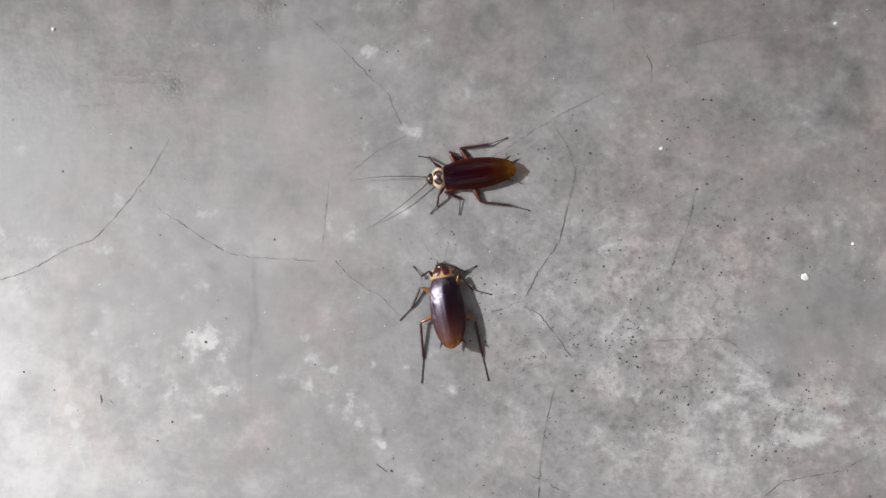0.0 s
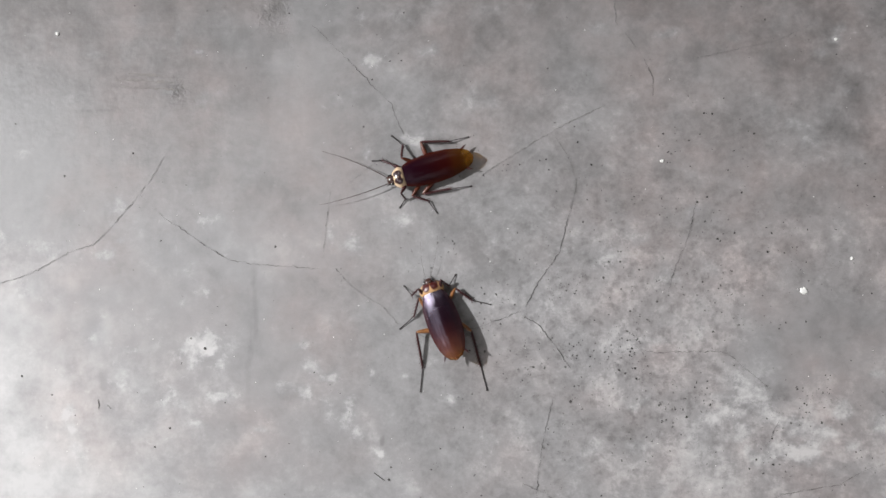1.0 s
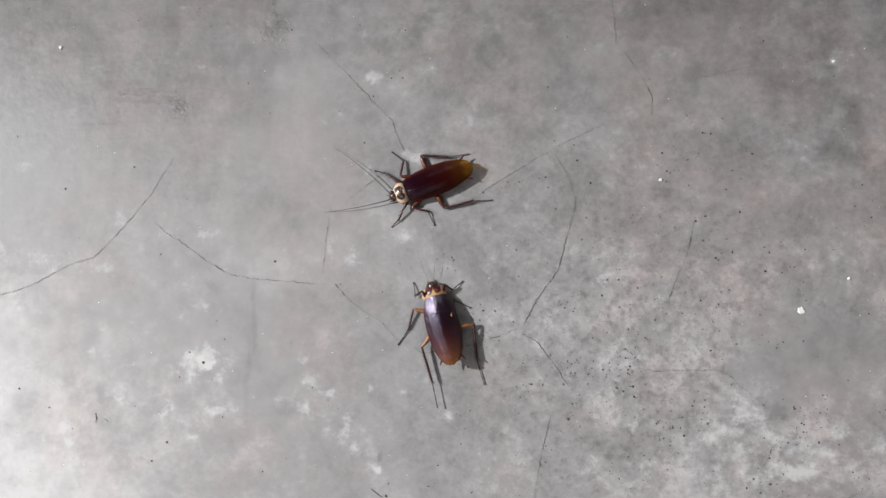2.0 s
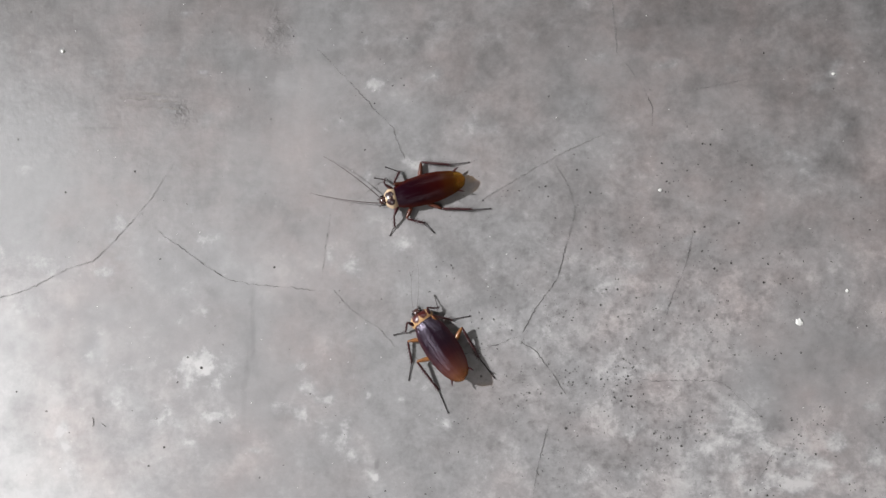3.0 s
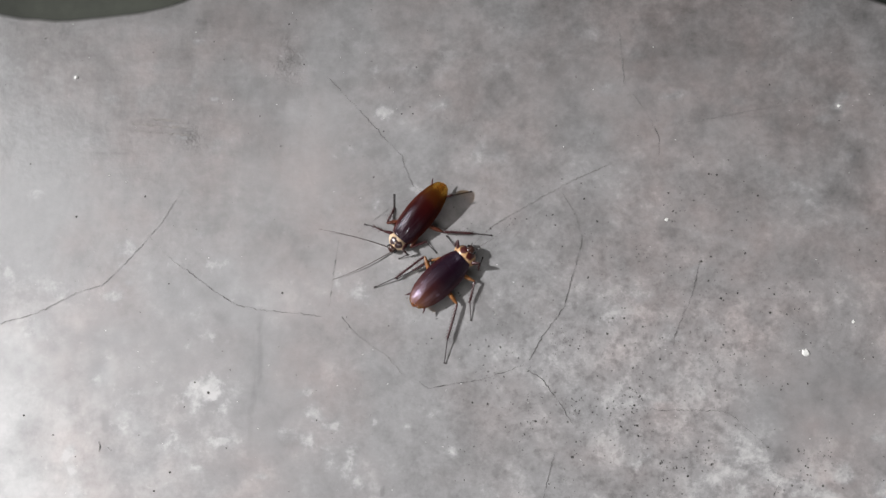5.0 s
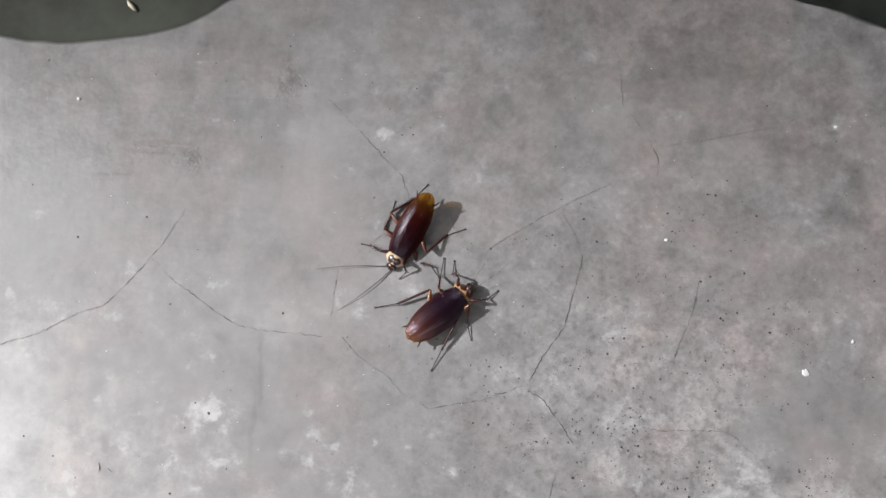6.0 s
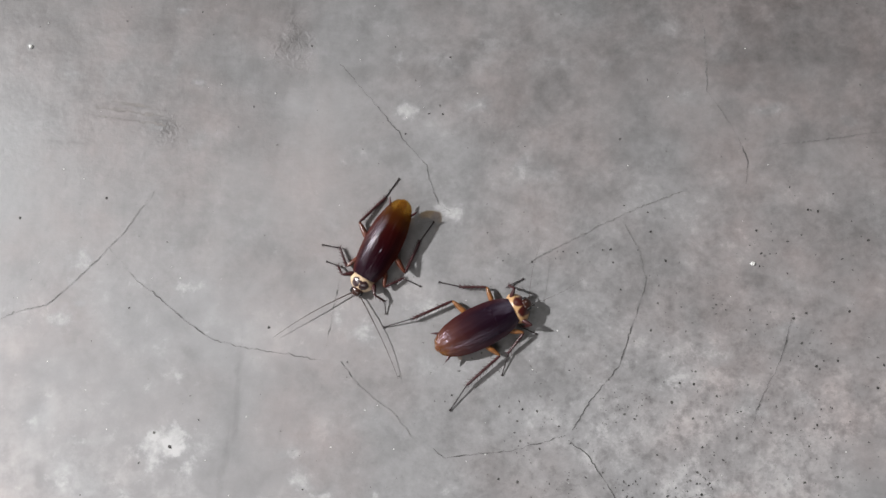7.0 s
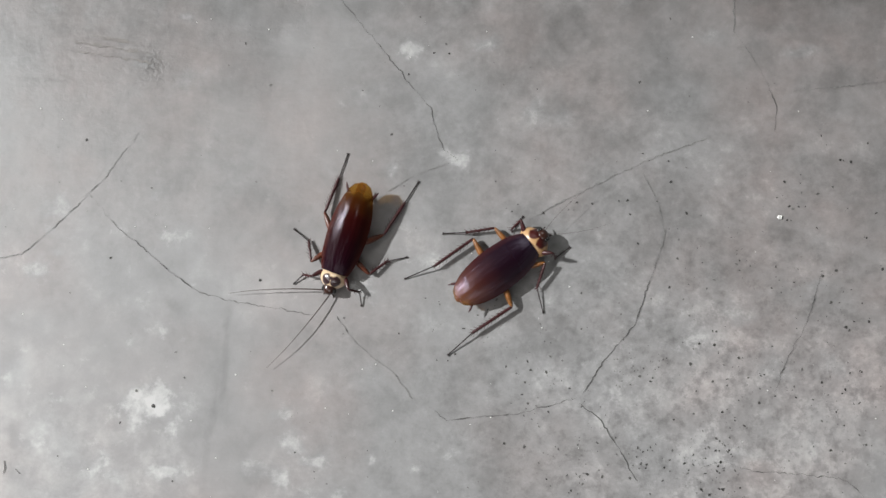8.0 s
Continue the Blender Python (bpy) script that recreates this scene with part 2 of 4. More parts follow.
SHIELD_B = shield_material("shield_amber", (0.48, 0.29, 0.14), (0.055, 0.005, 0.004), 1.2, 0.35)


# ---- building helpers ----
def mesh_object(name, bm, mat, smooth=True):
    me = bpy.data.meshes.new(name)
    bm.to_mesh(me)
    bm.free()
    me.materials.append(mat)
    if smooth:
        me.polygons.foreach_set("use_smooth", [True] * len(me.polygons))
    return new(name, me)


def part(name, bm, mat, parent, label=""):
    """One mesh under a thing or under a part."""
    ob = mesh_object(name, bm, mat)
    ob.parent = parent
    return tagged(ob, label=label)


def box(bm, x0, x1, y0, y1, z0, z1):
    v = [bm.verts.new((x, y, z)) for x in (x0, x1) for y in (y0, y1) for z in (z0, z1)]
    for f in ((0, 1, 3, 2), (4, 6, 7, 5), (0, 4, 5, 1), (2, 3, 7, 6), (0, 2, 6, 4), (1, 5, 7, 3)):
        bm.faces.new([v[i] for i in f])


def tube(bm, points, radii, sides=8, flat=1.0):
    """A closed tube through points (mm), its radii in mm; flat squeezes it sideways."""
    pts = [Vector(p) * MM for p in points]
    rings = []
    for i, p in enumerate(pts):
        d = (pts[min(i + 1, len(pts) - 1)] - pts[max(i - 1, 0)]).normalized()
        side = d.cross(Vector((0, 0, 1)))
        side = side.normalized() if side.length > 1e-4 else Vector((1, 0, 0))
        up = side.cross(d)
        r = radii[i] * MM
        rings.append([bm.verts.new(p + side * (r * flat * math.cos(a)) + up * (r * math.sin(a))) for a in (2 * math.pi * k / sides for k in range(sides))])
    for a, b in zip(rings, rings[1:]):
        for k in range(sides):
            bm.faces.new((a[k], a[(k + 1) % sides], b[(k + 1) % sides], b[k]))
    bm.faces.new(list(reversed(rings[0])))
    bm.faces.new(rings[-1])


def blob(bm, centre, size, u=16, v=10):
    """An ellipsoid (mm)."""
    m = Matrix.Translation(Vector(centre) * MM) @ Matrix.Diagonal((*[s * MM for s in size], 1))
    bmesh.ops.create_uvsphere(bm, u_segments=u, v_segments=v, radius=1.0, matrix=m)


def value_noise(x, y, scale, seed):
    """Smooth random field between -1 and 1 over points in metres."""
    rng = np.random.RandomState(seed)
    g = rng.rand(128, 128) * 2 - 1
    u, v = x * scale, y * scale
    i, j = np.floor(u).astype(int), np.floor(v).astype(int)
    a, b = u - i, v - j
    a, b = a * a * (3 - 2 * a), b * b * (3 - 2 * b)
    g00, g10 = g[i % 128, j % 128], g[(i + 1) % 128, j % 128]
    g01, g11 = g[i % 128, (j + 1) % 128], g[(i + 1) % 128, (j + 1) % 128]
    return (g00 * (1 - a) + g10 * a) * (1 - b) + (g01 * (1 - a) + g11 * a) * b


def fbm(x, y, scale, seed, octaves=5, gain=0.55):
    total, amp = 0 * x, 1.0
    for k in range(octaves):
        c, s = math.cos(k * 0.7), math.sin(k * 0.7)
        total = total + amp * value_noise(c * x - s * y + 3.1 * k, s * x + c * y + 1.7 * k, scale, seed + k)
        scale, amp = scale * 2.03, amp * gain
    return total


# ---- the room ----
# lighter lime blooms and darker, smoother trowelled patches of the floor: x, y, half-widths (mm), strength
BLOOMS_SOUTH_WEST = [
    (-137, -37, 10.6, 4.8, 0.35), (-149, -56, 4, 3.7, 0.22), (-144, -62, 3.2, 2.1, 0.22), (-127, -58, 4.8, 2.7, 0.28), (-125, -43, 2.1, 2.1, 0.25), (-131, -36, 3.2, 4.2, 0.28),
    (-136, -71, 3.7, 1.6, 0.26), (-174, -51, 4.8, 3.2, 0.18), (-201, -68, 2.7, 4.2, 0.22), (-199, -76, 2.9, 2.4, 0.25), (-195, -86, 5.3, 4, 0.16), (-169, -36, 6.6, 2.1, 0.16),
    (-190, -32, 2.4, 2.7, 0.16), (-85, -56, 3.7, 3.7, 0.32), (-94, -52, 5.3, 2.7, 0.16), (-88, -33, 3.2, 2.7, 0.16), (-106, -72, 2.7, 1.3, 0.16), (-194, -93, 1.6, 1.3, 0.20),
]
BLOOMS_WEST = [
    (-179, 33, 4.2, 3.7, 0.36), (-181, 24, 1.6, 1.3, 0.22), (-184, 8, 3.7, 2.7, 0.32), (-177, 16, 2.1, 1.1, 0.20), (-214, 12, 8, 3.7, 0.22), (-237, 16, 4, 3.2, 0.30),
    (-143, 40, 1.9, 1.3, 0.22), (-135, 27, 4.2, 2.7, 0.22), (-128, 28, 2.1, 2.1, 0.16), (-142, 0, 2.7, 3.7, 0.16), (-134, -9, 2.7, 4.2, 0.16), (-146, -13, 2.7, 2.1, 0.16),
    (-157, 27, 3.2, 2.7, 0.12), (-228, -8, 6.6, 5.3, 0.15), (-219, 64, 3.7, 3.7, 0.22), (-204, 66, 3.2, 2.7, 0.16), (-229, 58, 5.3, 2.7, 0.25),
]
BLOOMS_NORTH_WEST = [
    (-212, 117, 1.1, 1.3, 0.50), (-204, 84, 5.3, 2.7, 0.14), (-151, 112, 2.4, 6.9, 0.16), (-141, 107, 2.1, 1.3, 0.32), (-174, 109, 4.8, 5.8, 0.12), (-172, 142, 5.3, 2.1, 0.14),
    (-172, 123, 4.8, 3.2, 0.12), (-137, 84, 7.4, 4.8, 0.14), (-151, 136, 2.1, 1.3, 0.25), (-191, 107, 3.7, 2.7, 0.16), (-154, 88, 3.2, 1.6, 0.20), (-124, 135, 1.6, 2.1, 0.12),
    (-56, 103, 3.2, 3.7, 0.36), (-61, 123, 2.7, 1.9, 0.22), (-43, 124, 6.6, 3.7, 0.16), (-30, 107, 4.8, 3.7, 0.22), (-27, 131, 8, 4.8, 0.14), (-68, 137, 8, 2.4, 0.12),
]
BLOOMS_NORTH_EAST = [
    (-2, 124, 8, 3.2, 0.12), (19, 127, 3.7, 3.2, 0.14), (40, 143, 6.6, 4, 0.12), (62, 134, 3.7, 2.7, 0.14), (83, 115, 5.8, 2.1, 0.16), (122, 130, 1.6, 1.3, 0.22),
    (156, 110, 1.9, 1.6, 0.50), (156, 115, 4, 3.7, 0.16), (150, 104, 4.2, 2.1, 0.14), (163, 87, 2.7, 1.6, 0.22), (140, 71, 4.2, 3.2, 0.22), (146, 64, 4.2, 5.3, 0.22),
    (112, 114, 3.2, 2.1, 0.12), (49, 116, 4.8, 2.1, 0.14), (129, 80, 2.1, 2.7, 0.16), (-12, 84, 5.8, 4.8, 0.18), (-1, 83, 4.2, 3.2, 0.16), (-73, 82, 8, 3.7, 0.12),
]
BLOOMS_CENTRE = [
    (-38, 66, 4.2, 2.7, 0.36), (-34, 63, 2.1, 1.6, 0.26), (-44, 78, 2.1, 2.7, 0.16), (-63, 14, 3.7, 3.2, 0.32), (-41, 27, 4.2, 3.2, 0.22), (-57, 59, 2.1, 3.7, 0.22),
    (-74, 19, 2.1, 3.7, 0.16), (-28, 25, 5.3, 4.2, 0.14), (-10, 32, 5.3, 4.2, 0.14), (1, 15, 6.6, 5.3, 0.14), (17, 23, 8, 8, 0.12), (32, 11, 8, 8, 0.12),
    (66, 22, 10.6, 5.3, 0.14), (51, 6, 6.6, 5.3, 0.14), (94, 31, 3.7, 2.7, 0.16), (82, 2, 5.3, 3.2, 0.14), (102, 6, 5.3, 3.7, 0.12),
]
BLOOMS_SOUTH = [
    (-74, -46, 5.3, 3.2, 0.32), (-65, -61, 3.7, 5.3, 0.32), (-74, -62, 2.7, 3.7, 0.22), (-59, -74, 3.2, 3.7, 0.26), (-49, -82, 2.1, 2.1, 0.42), (-38, -46, 1.6, 1.1, 0.30),
    (-29, -67, 1.6, 1.1, 0.30), (-16, -56, 2.1, 3.2, 0.32), (-83, -41, 3.7, 2.7, 0.22), (-27, -40, 2.7, 3.2, 0.16), (-54, -44, 1.3, 1.3, 0.30), (-1, -74, 3.2, 5.3, 0.14),
    (-67, -70, 3.2, 2.1, 0.22), (48, -76, 5.3, 2.7, 0.16), (68, -75, 5.3, 2.1, 0.22), (62, -32, 9.3, 2.4, 0.16), (75, -28, 8, 2.1, 0.14), (95, -23, 3.7, 3.7, 0.14),
]
BLOOMS_SOUTH_EAST = [
    (118, -48, 5.8, 5.3, 0.34), (123, -55, 4.8, 3.7, 0.28), (111, -58, 6.6, 3.7, 0.28), (98, -62, 5.3, 2.7, 0.24), (128, -61, 3.7, 2.7, 0.28), (106, -52, 6.6, 1.6, 0.18),
    (138, -64, 5.3, 4, 0.24), (133, -77, 8, 4, 0.34), (143, -75, 4.2, 3.7, 0.37), (158, -56, 4.2, 3.2, 0.24), (177, -65, 3.7, 3.7, 0.28), (173, -40, 2.7, 1.6, 0.22),
    (150, -66, 5.3, 3.2, 0.24), (113, -68, 4.8, 3.7, 0.28), (121, -77, 2.7, 3.2, 0.24), (163, -73, 3.7, 2.7, 0.18), (68, -55, 4.2, 2.7, 0.18),
]
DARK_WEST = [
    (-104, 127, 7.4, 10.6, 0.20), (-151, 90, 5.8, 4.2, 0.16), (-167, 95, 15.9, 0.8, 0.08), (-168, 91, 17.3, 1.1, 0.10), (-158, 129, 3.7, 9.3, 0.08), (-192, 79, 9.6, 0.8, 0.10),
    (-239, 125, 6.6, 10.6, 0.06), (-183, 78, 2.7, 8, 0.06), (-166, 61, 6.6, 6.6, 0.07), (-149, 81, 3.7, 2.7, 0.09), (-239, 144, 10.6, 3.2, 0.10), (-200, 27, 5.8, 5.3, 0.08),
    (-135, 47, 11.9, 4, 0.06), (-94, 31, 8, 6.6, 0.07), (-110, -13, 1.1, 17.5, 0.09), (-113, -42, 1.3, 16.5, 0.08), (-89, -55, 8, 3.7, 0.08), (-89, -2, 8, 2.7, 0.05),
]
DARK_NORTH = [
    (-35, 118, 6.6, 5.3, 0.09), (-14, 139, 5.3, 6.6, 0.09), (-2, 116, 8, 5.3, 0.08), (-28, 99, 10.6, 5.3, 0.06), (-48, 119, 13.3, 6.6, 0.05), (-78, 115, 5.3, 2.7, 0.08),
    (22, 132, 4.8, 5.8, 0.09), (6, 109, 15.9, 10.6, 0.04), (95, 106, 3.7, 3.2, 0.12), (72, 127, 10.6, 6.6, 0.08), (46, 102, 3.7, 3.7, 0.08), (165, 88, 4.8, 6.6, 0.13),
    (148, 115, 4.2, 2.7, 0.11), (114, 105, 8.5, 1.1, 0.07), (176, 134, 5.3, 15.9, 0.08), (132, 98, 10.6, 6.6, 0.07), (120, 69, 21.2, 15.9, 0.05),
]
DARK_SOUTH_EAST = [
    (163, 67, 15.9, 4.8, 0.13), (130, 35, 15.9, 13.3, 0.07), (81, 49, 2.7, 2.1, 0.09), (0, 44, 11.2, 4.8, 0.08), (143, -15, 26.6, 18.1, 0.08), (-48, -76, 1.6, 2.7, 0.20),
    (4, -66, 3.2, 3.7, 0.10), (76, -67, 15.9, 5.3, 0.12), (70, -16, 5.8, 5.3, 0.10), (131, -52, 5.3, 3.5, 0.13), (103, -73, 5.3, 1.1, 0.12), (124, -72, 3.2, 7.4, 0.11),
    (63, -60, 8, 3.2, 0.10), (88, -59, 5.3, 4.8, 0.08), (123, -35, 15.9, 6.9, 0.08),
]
LIGHT_PATCHES = BLOOMS_SOUTH_WEST + BLOOMS_WEST + BLOOMS_NORTH_WEST + BLOOMS_NORTH_EAST + BLOOMS_CENTRE + BLOOMS_SOUTH + BLOOMS_SOUTH_EAST
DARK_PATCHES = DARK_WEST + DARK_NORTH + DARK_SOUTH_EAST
# broad tones: smooth pale cement and a darker top strip, plus lamp falloff painted in: bright lower left, dark top left
BROAD_TONES = [(-103, 17, 27, 14, 0.10), (-94, 86, 20, 34, 0.07), (-128, -45, 60, 34, 0.04), (-262, -105, 100, 85, 0.46), (-240, -10, 40, 30, 0.10), (-20, -110, 160, 50, 0.08), (85, -20, 85, 60, 0.14), (140, -85, 70, 22, 0.14), (170, 30, 60, 100, 0.05), (-40, 170, 300, 45, -0.10), (-200, 125, 90, 55, -0.20), (-268, 112, 46, 46, -0.16)]


def patch_field(x, y, patches, seed, crisp=2.2):
    """Sum of uneven patches: each is an ellipse whose rim is torn by noise, the more so the larger it is."""
    total = 0 * x
    wx, wy = fbm(x, y, 90, seed, 5, 0.65), fbm(x, y, 90, seed + 20, 5, 0.65)
    for px, py, rx, ry, k in patches:
        tear = 0.75 * min(rx, ry, 9.0) * MM
        near = (np.abs(x - px * MM) < 6 * rx * MM + 0.01) & (np.abs(y - py * MM) < 6 * ry * MM + 0.01)
        d = ((x[near] + tear * wx[near] - px * MM) / (rx * MM)) ** 2 + ((y[near] + tear * wy[near] - py * MM) / (ry * MM)) ** 2
        total[near] += k / (1 + d ** crisp)
    return total


def build_floor():
    dense_x, dense_y = np.arange(-0.30, 0.2501, 0.001), np.arange(-0.15, 0.2001, 0.001)
    xs = np.concatenate([[-1.6, -1.0, -0.6, -0.45], dense_x, [0.4, 0.6, 1.0, 1.6]])
    ys = np.concatenate([[-1.6, -1.0, -0.6, -0.3], dense_y, [0.32, 0.6, 1.0, 1.6]])
    gx, gy = np.meshgrid(xs, ys, indexing="ij")
    big, mid, small = fbm(gx, gy, 14, 5, 4), fbm(gx, gy, 55, 11, 5), fbm(gx, gy, 170, 31, 4)
    bloom = patch_field(gx, gy, LIGHT_PATCHES, 60, 2.0) * 2.2
    # tone also carries the lamp's falloff, painted as broad light and dark areas
    tone = 0.45 + 0.03 * big + 0.05 * mid + 0.04 * small + 0.16 * bloom - 1.35 * patch_field(gx, gy, DARK_PATCHES, 80, 3.0) + patch_field(gx, gy, BROAD_TONES, 70)
    warm = (1 - np.clip(2 * bloom, 0, 0.8)) * np.clip(0.35 + 0.6 * fbm(gx, gy, 26, 90, 3) + 0.5 * np.clip((gx + gy) / 0.3, -0.5, 0.8) + patch_field(gx, gy, [(-165, 110, 60, 45, 0.6), (-85, 10, 50, 60, 0.25)], 95), 0, 1)
    worn = 1 / (1 + (((gx - 0.08) / 0.095) ** 2 + ((gy + 0.03) / 0.075) ** 2) ** 2)
    smooth_spots = patch_field(gx, gy, [(148, -28, 34, 22, 1.0), (-103, 17, 26, 14, 0.8), (-103, -45, 8, 30, 0.5)], 45, 3.0)
    worn = worn * np.clip(1 - smooth_spots, 0, 1)
    rubble = patch_field(gx, gy, [(-102, 127, 7.5, 12, 0.6), (-149, 91, 6, 4, 0.35), (-152, 86, 6, 4, 0.25)], 33, 2.0)
    trowelled = patch_field(gx, gy, [(-103, 17, 32, 17, 0.6), (-95, 85, 24, 34, 0.45), (148, -28, 38, 23, 0.55), (-190, -20, 52, 17, 0.5), (-103, -32, 15, 32, 0.4), (60, 115, 60, 26, 0.3), (-215, 60, 40, 22, 0.4), (120, 35, 40, 24, 0.25)], 47, 3.0)
    strokes = 0.07 + patch_field(gx, gy, [(-150, 95, 62, 48, 0.6), (-60, 130, 60, 24, 0.3), (-195, 40, 40, 24, 0.3)], 52, 2.0)
    mottle = np.clip(0.70 + 0.26 * np.tanh((gx + 0.03) / 0.06) + 0.5 * bloom - trowelled, 0.2, 1.1)
    z = -0.00012 + 0.00010 * np.clip(mid * 0.5 + small * 0.4, -1, 1)
    nx, ny = gx.shape
    me = bpy.data.meshes.new("floor")
    idx = np.arange(nx * ny).reshape(nx, ny)
    quads = np.stack([idx[:-1, :-1], idx[1:, :-1], idx[1:, 1:], idx[:-1, 1:]], -1).reshape(-1, 4)
    me.from_pydata(np.stack([gx, gy, z], -1).reshape(-1, 3).tolist(), [], quads.tolist())
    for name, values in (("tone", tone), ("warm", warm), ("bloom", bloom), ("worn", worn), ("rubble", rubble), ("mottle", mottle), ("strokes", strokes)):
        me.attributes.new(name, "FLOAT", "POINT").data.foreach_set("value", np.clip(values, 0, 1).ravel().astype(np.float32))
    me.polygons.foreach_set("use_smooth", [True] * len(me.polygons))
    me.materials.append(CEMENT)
    return tagged(new("floor", me), "worn grey cement floor with hairline cracks and lime blooms", "floor", kind="structure")


def pierced_wall(name, at, low, sill, head, m):
    """A wall along y at x = 0 to 0.15, with a window opening from low to low + 1.3, and the frame in it; m places both."""
    bm = bmesh.new()
    for y0, y1, z0, z1 in ((-1.75, low, -0.05, 2.4), (low + 1.3, 1.75, -0.05, 2.4), (low, low + 1.3, -0.05, sill), (low, low + 1.3, head, 2.4)):
        box(bm, 0.0, 0.15, y0, y1, z0, z1)
    bm.transform(m)
    tagged(mesh_object(name, bm, PLASTER, False), "unseen plain grey plastered wall with an added window opening", "wall", kind="structure")
    bm = bmesh.new()
    for y0, y1, z0, z1 in ((low, low + 0.05, sill, head), (low + 1.25, low + 1.3, sill, head), (low + 0.05, low + 1.25, sill, sill + 0.05), (low + 0.05, low + 1.25, head - 0.05, head)):
        box(bm, 0.06, 0.12, y0, y1, z0, z1)
    bm.transform(m)
    tagged(mesh_object("window_" + at, bm, FRAME_PAINT, False), "plain white painted frame of an added, unseen window", "window", kind="structure")


def build_room():
    build_floor()
    bm = bmesh.new()
    box(bm, 1.6, 1.75, -1.75, 1.75, -0.05, 2.4)
    tagged(mesh_object("wall_east", bm, PLASTER, False), "plain grey plastered wall", "wall", kind="structure")
    # unseen walls close the room; their window openings are added for the fill lamps
    pierced_wall("wall_west", "1", 0.1, 1.35, 2.25, pose(-1.6, 0, 0, 0, 0, 180))
    pierced_wall("wall_north", "2", -0.65, 1.35, 2.25, pose(0, 1.6, 0, 0, 0, 90) @ Matrix.Diagonal((1, 1.6 / 1.75, 1, 1)))
    pierced_wall("wall_south", "3", -0.65, 1.35, 2.25, pose(0, -1.6, 0, 0, 0, -90) @ Matrix.Diagonal((1, 1.6 / 1.75, 1, 1)))
    # unseen ceiling, added dark so that the wings mirror little from overhead
    bm = bmesh.new()
    box(bm, -1.75, 1.75, -1.75, 1.75, 2.4, 2.5)
    tagged(mesh_object("ceiling", bm, CEILING, False), "plain dark ceiling, unseen, added to keep reflections low", "ceiling", kind="structure")


build_room()


# ---- marks and litter on the floor ----
def crack_strip(bm, points, width, rng, gaps=0.0):
    """A jagged crack through bends (mm), its width in mm, thinning out at both ends."""
    path = []
    for (x0, y0), (x1, y1) in zip(points, points[1:]):
        n = max(2, int(math.hypot(x1 - x0, y1 - y0) / 1.2))
        path += [(x0 + (x1 - x0) * k / n, y0 + (y1 - y0) * k / n) for k in range(n)]
    path.append(points[-1])
    path = [(x + rng.gauss(0, 0.22), y + rng.gauss(0, 0.22)) for x, y in path]
    n, last, level, faint = len(path), None, 1.0, 0
    for i, (x, y) in enumerate(path):
        ax, ay = path[max(i - 1, 0)]
        bx, by = path[min(i + 1, n - 1)]
        d = math.hypot(bx - ax, by - ay) or 1
        level = 0.7 * level + 0.3 * rng.uniform(0.2, 1.9)
        w = 0.62 * width * level * min(1, 0.3 + 4 * min(i, n - 1 - i) / n) * 0.5
        if rng.random() < gaps + 0.11:
            faint = 3
        w *= 0.25 if faint > 0 else 1.0
        faint -= 1
        px, py = -(by - ay) / d * w, (bx - ax) / d * w
        now = [bm.verts.new(((x + s * px) * MM, (y + s * py) * MM, 0.00006)) for s in (1, -1)]
        if last:
            bm.faces.new((last[0], last[1], now[1], now[0]))
        last = now


DARK_CRACKS = [
    ([(-156, 27), (-144, 20), (-134, 13), (-123, 7), (-109, 5), (-91, 4), (-79, 3)], 0.42, 0.03),
    ([(-72, 4), (-67, -2)], 0.40, 0.05),
    ([(-85, 120), (-76, 111), (-65, 100), (-47, 82), (-44, 74), (-41, 68), (-35, 64)], 0.36, 0.05),
    ([(38, 34), (36, 26), (33, 13), (23, -2), (17, -13)], 0.62, 0.06),
    ([(16, -17), (23, -21), (32, -32), (38, -41)], 0.5, 0.1),
    ([(-34, -25), (-29, -28), (-21, -26), (-5, -23), (15, -15)], 0.5, 0.12),
    ([(71, 102), (75, 94), (75, 85)], 0.42, 0.05),
    ([(30, -55), (26, -72), (24, -87), (22, -110)], 0.5, 0.1),
    ([(95, 38), (91, 20), (85, 5), (82, -6)], 0.62, 0.4),
    ([(59, -34), (66, -31), (77, -33), (92, -32), (108, -32), (116, -39), (128, -49)], 0.5, 0.45),
    ([(131, -62), (125, -74)], 0.6, 0.2),
    ([(120, -105), (131, -95), (157, -90), (166, -84), (179, -79)], 0.4, 0.1),
    ([(17, -94), (25, -97), (36, -103)], 0.5, 0.15),
]
SOFT_CRACKS = [
    ([(54, 156), (57, 132), (58, 120), (66, 110), (71, 102)], 0.5, 0.2),
    ([(-67, -2), (-58, -9), (-49, -14), (-42, -22)], 0.6, 0.15),
    ([(-153, 62), (-163, 45), (-181, 23), (-190, 14), (-202, 10), (-222, -1), (-235, -5), (-262, -14)], 0.55, 0.03),
    ([(-75, 40), (-77, 24), (-78, 9)], 0.5, 0.1),
    ([(-5, 47), (7, 55), (21, 64), (35, 72), (53, 81)], 0.8, 0.04),
    ([(80, 100), (101, 104), (132, 111), (149, 119)], 0.6, 0.3),
    ([(29, 68), (37, 56), (40, 45), (38, 34)], 0.7, 0.08),
    ([(-35, 64), (-50, 57), (-66, 44)], 0.55, 0.2),
    ([(-156, 27), (-170, 40)], 0.4, 0.3),
]


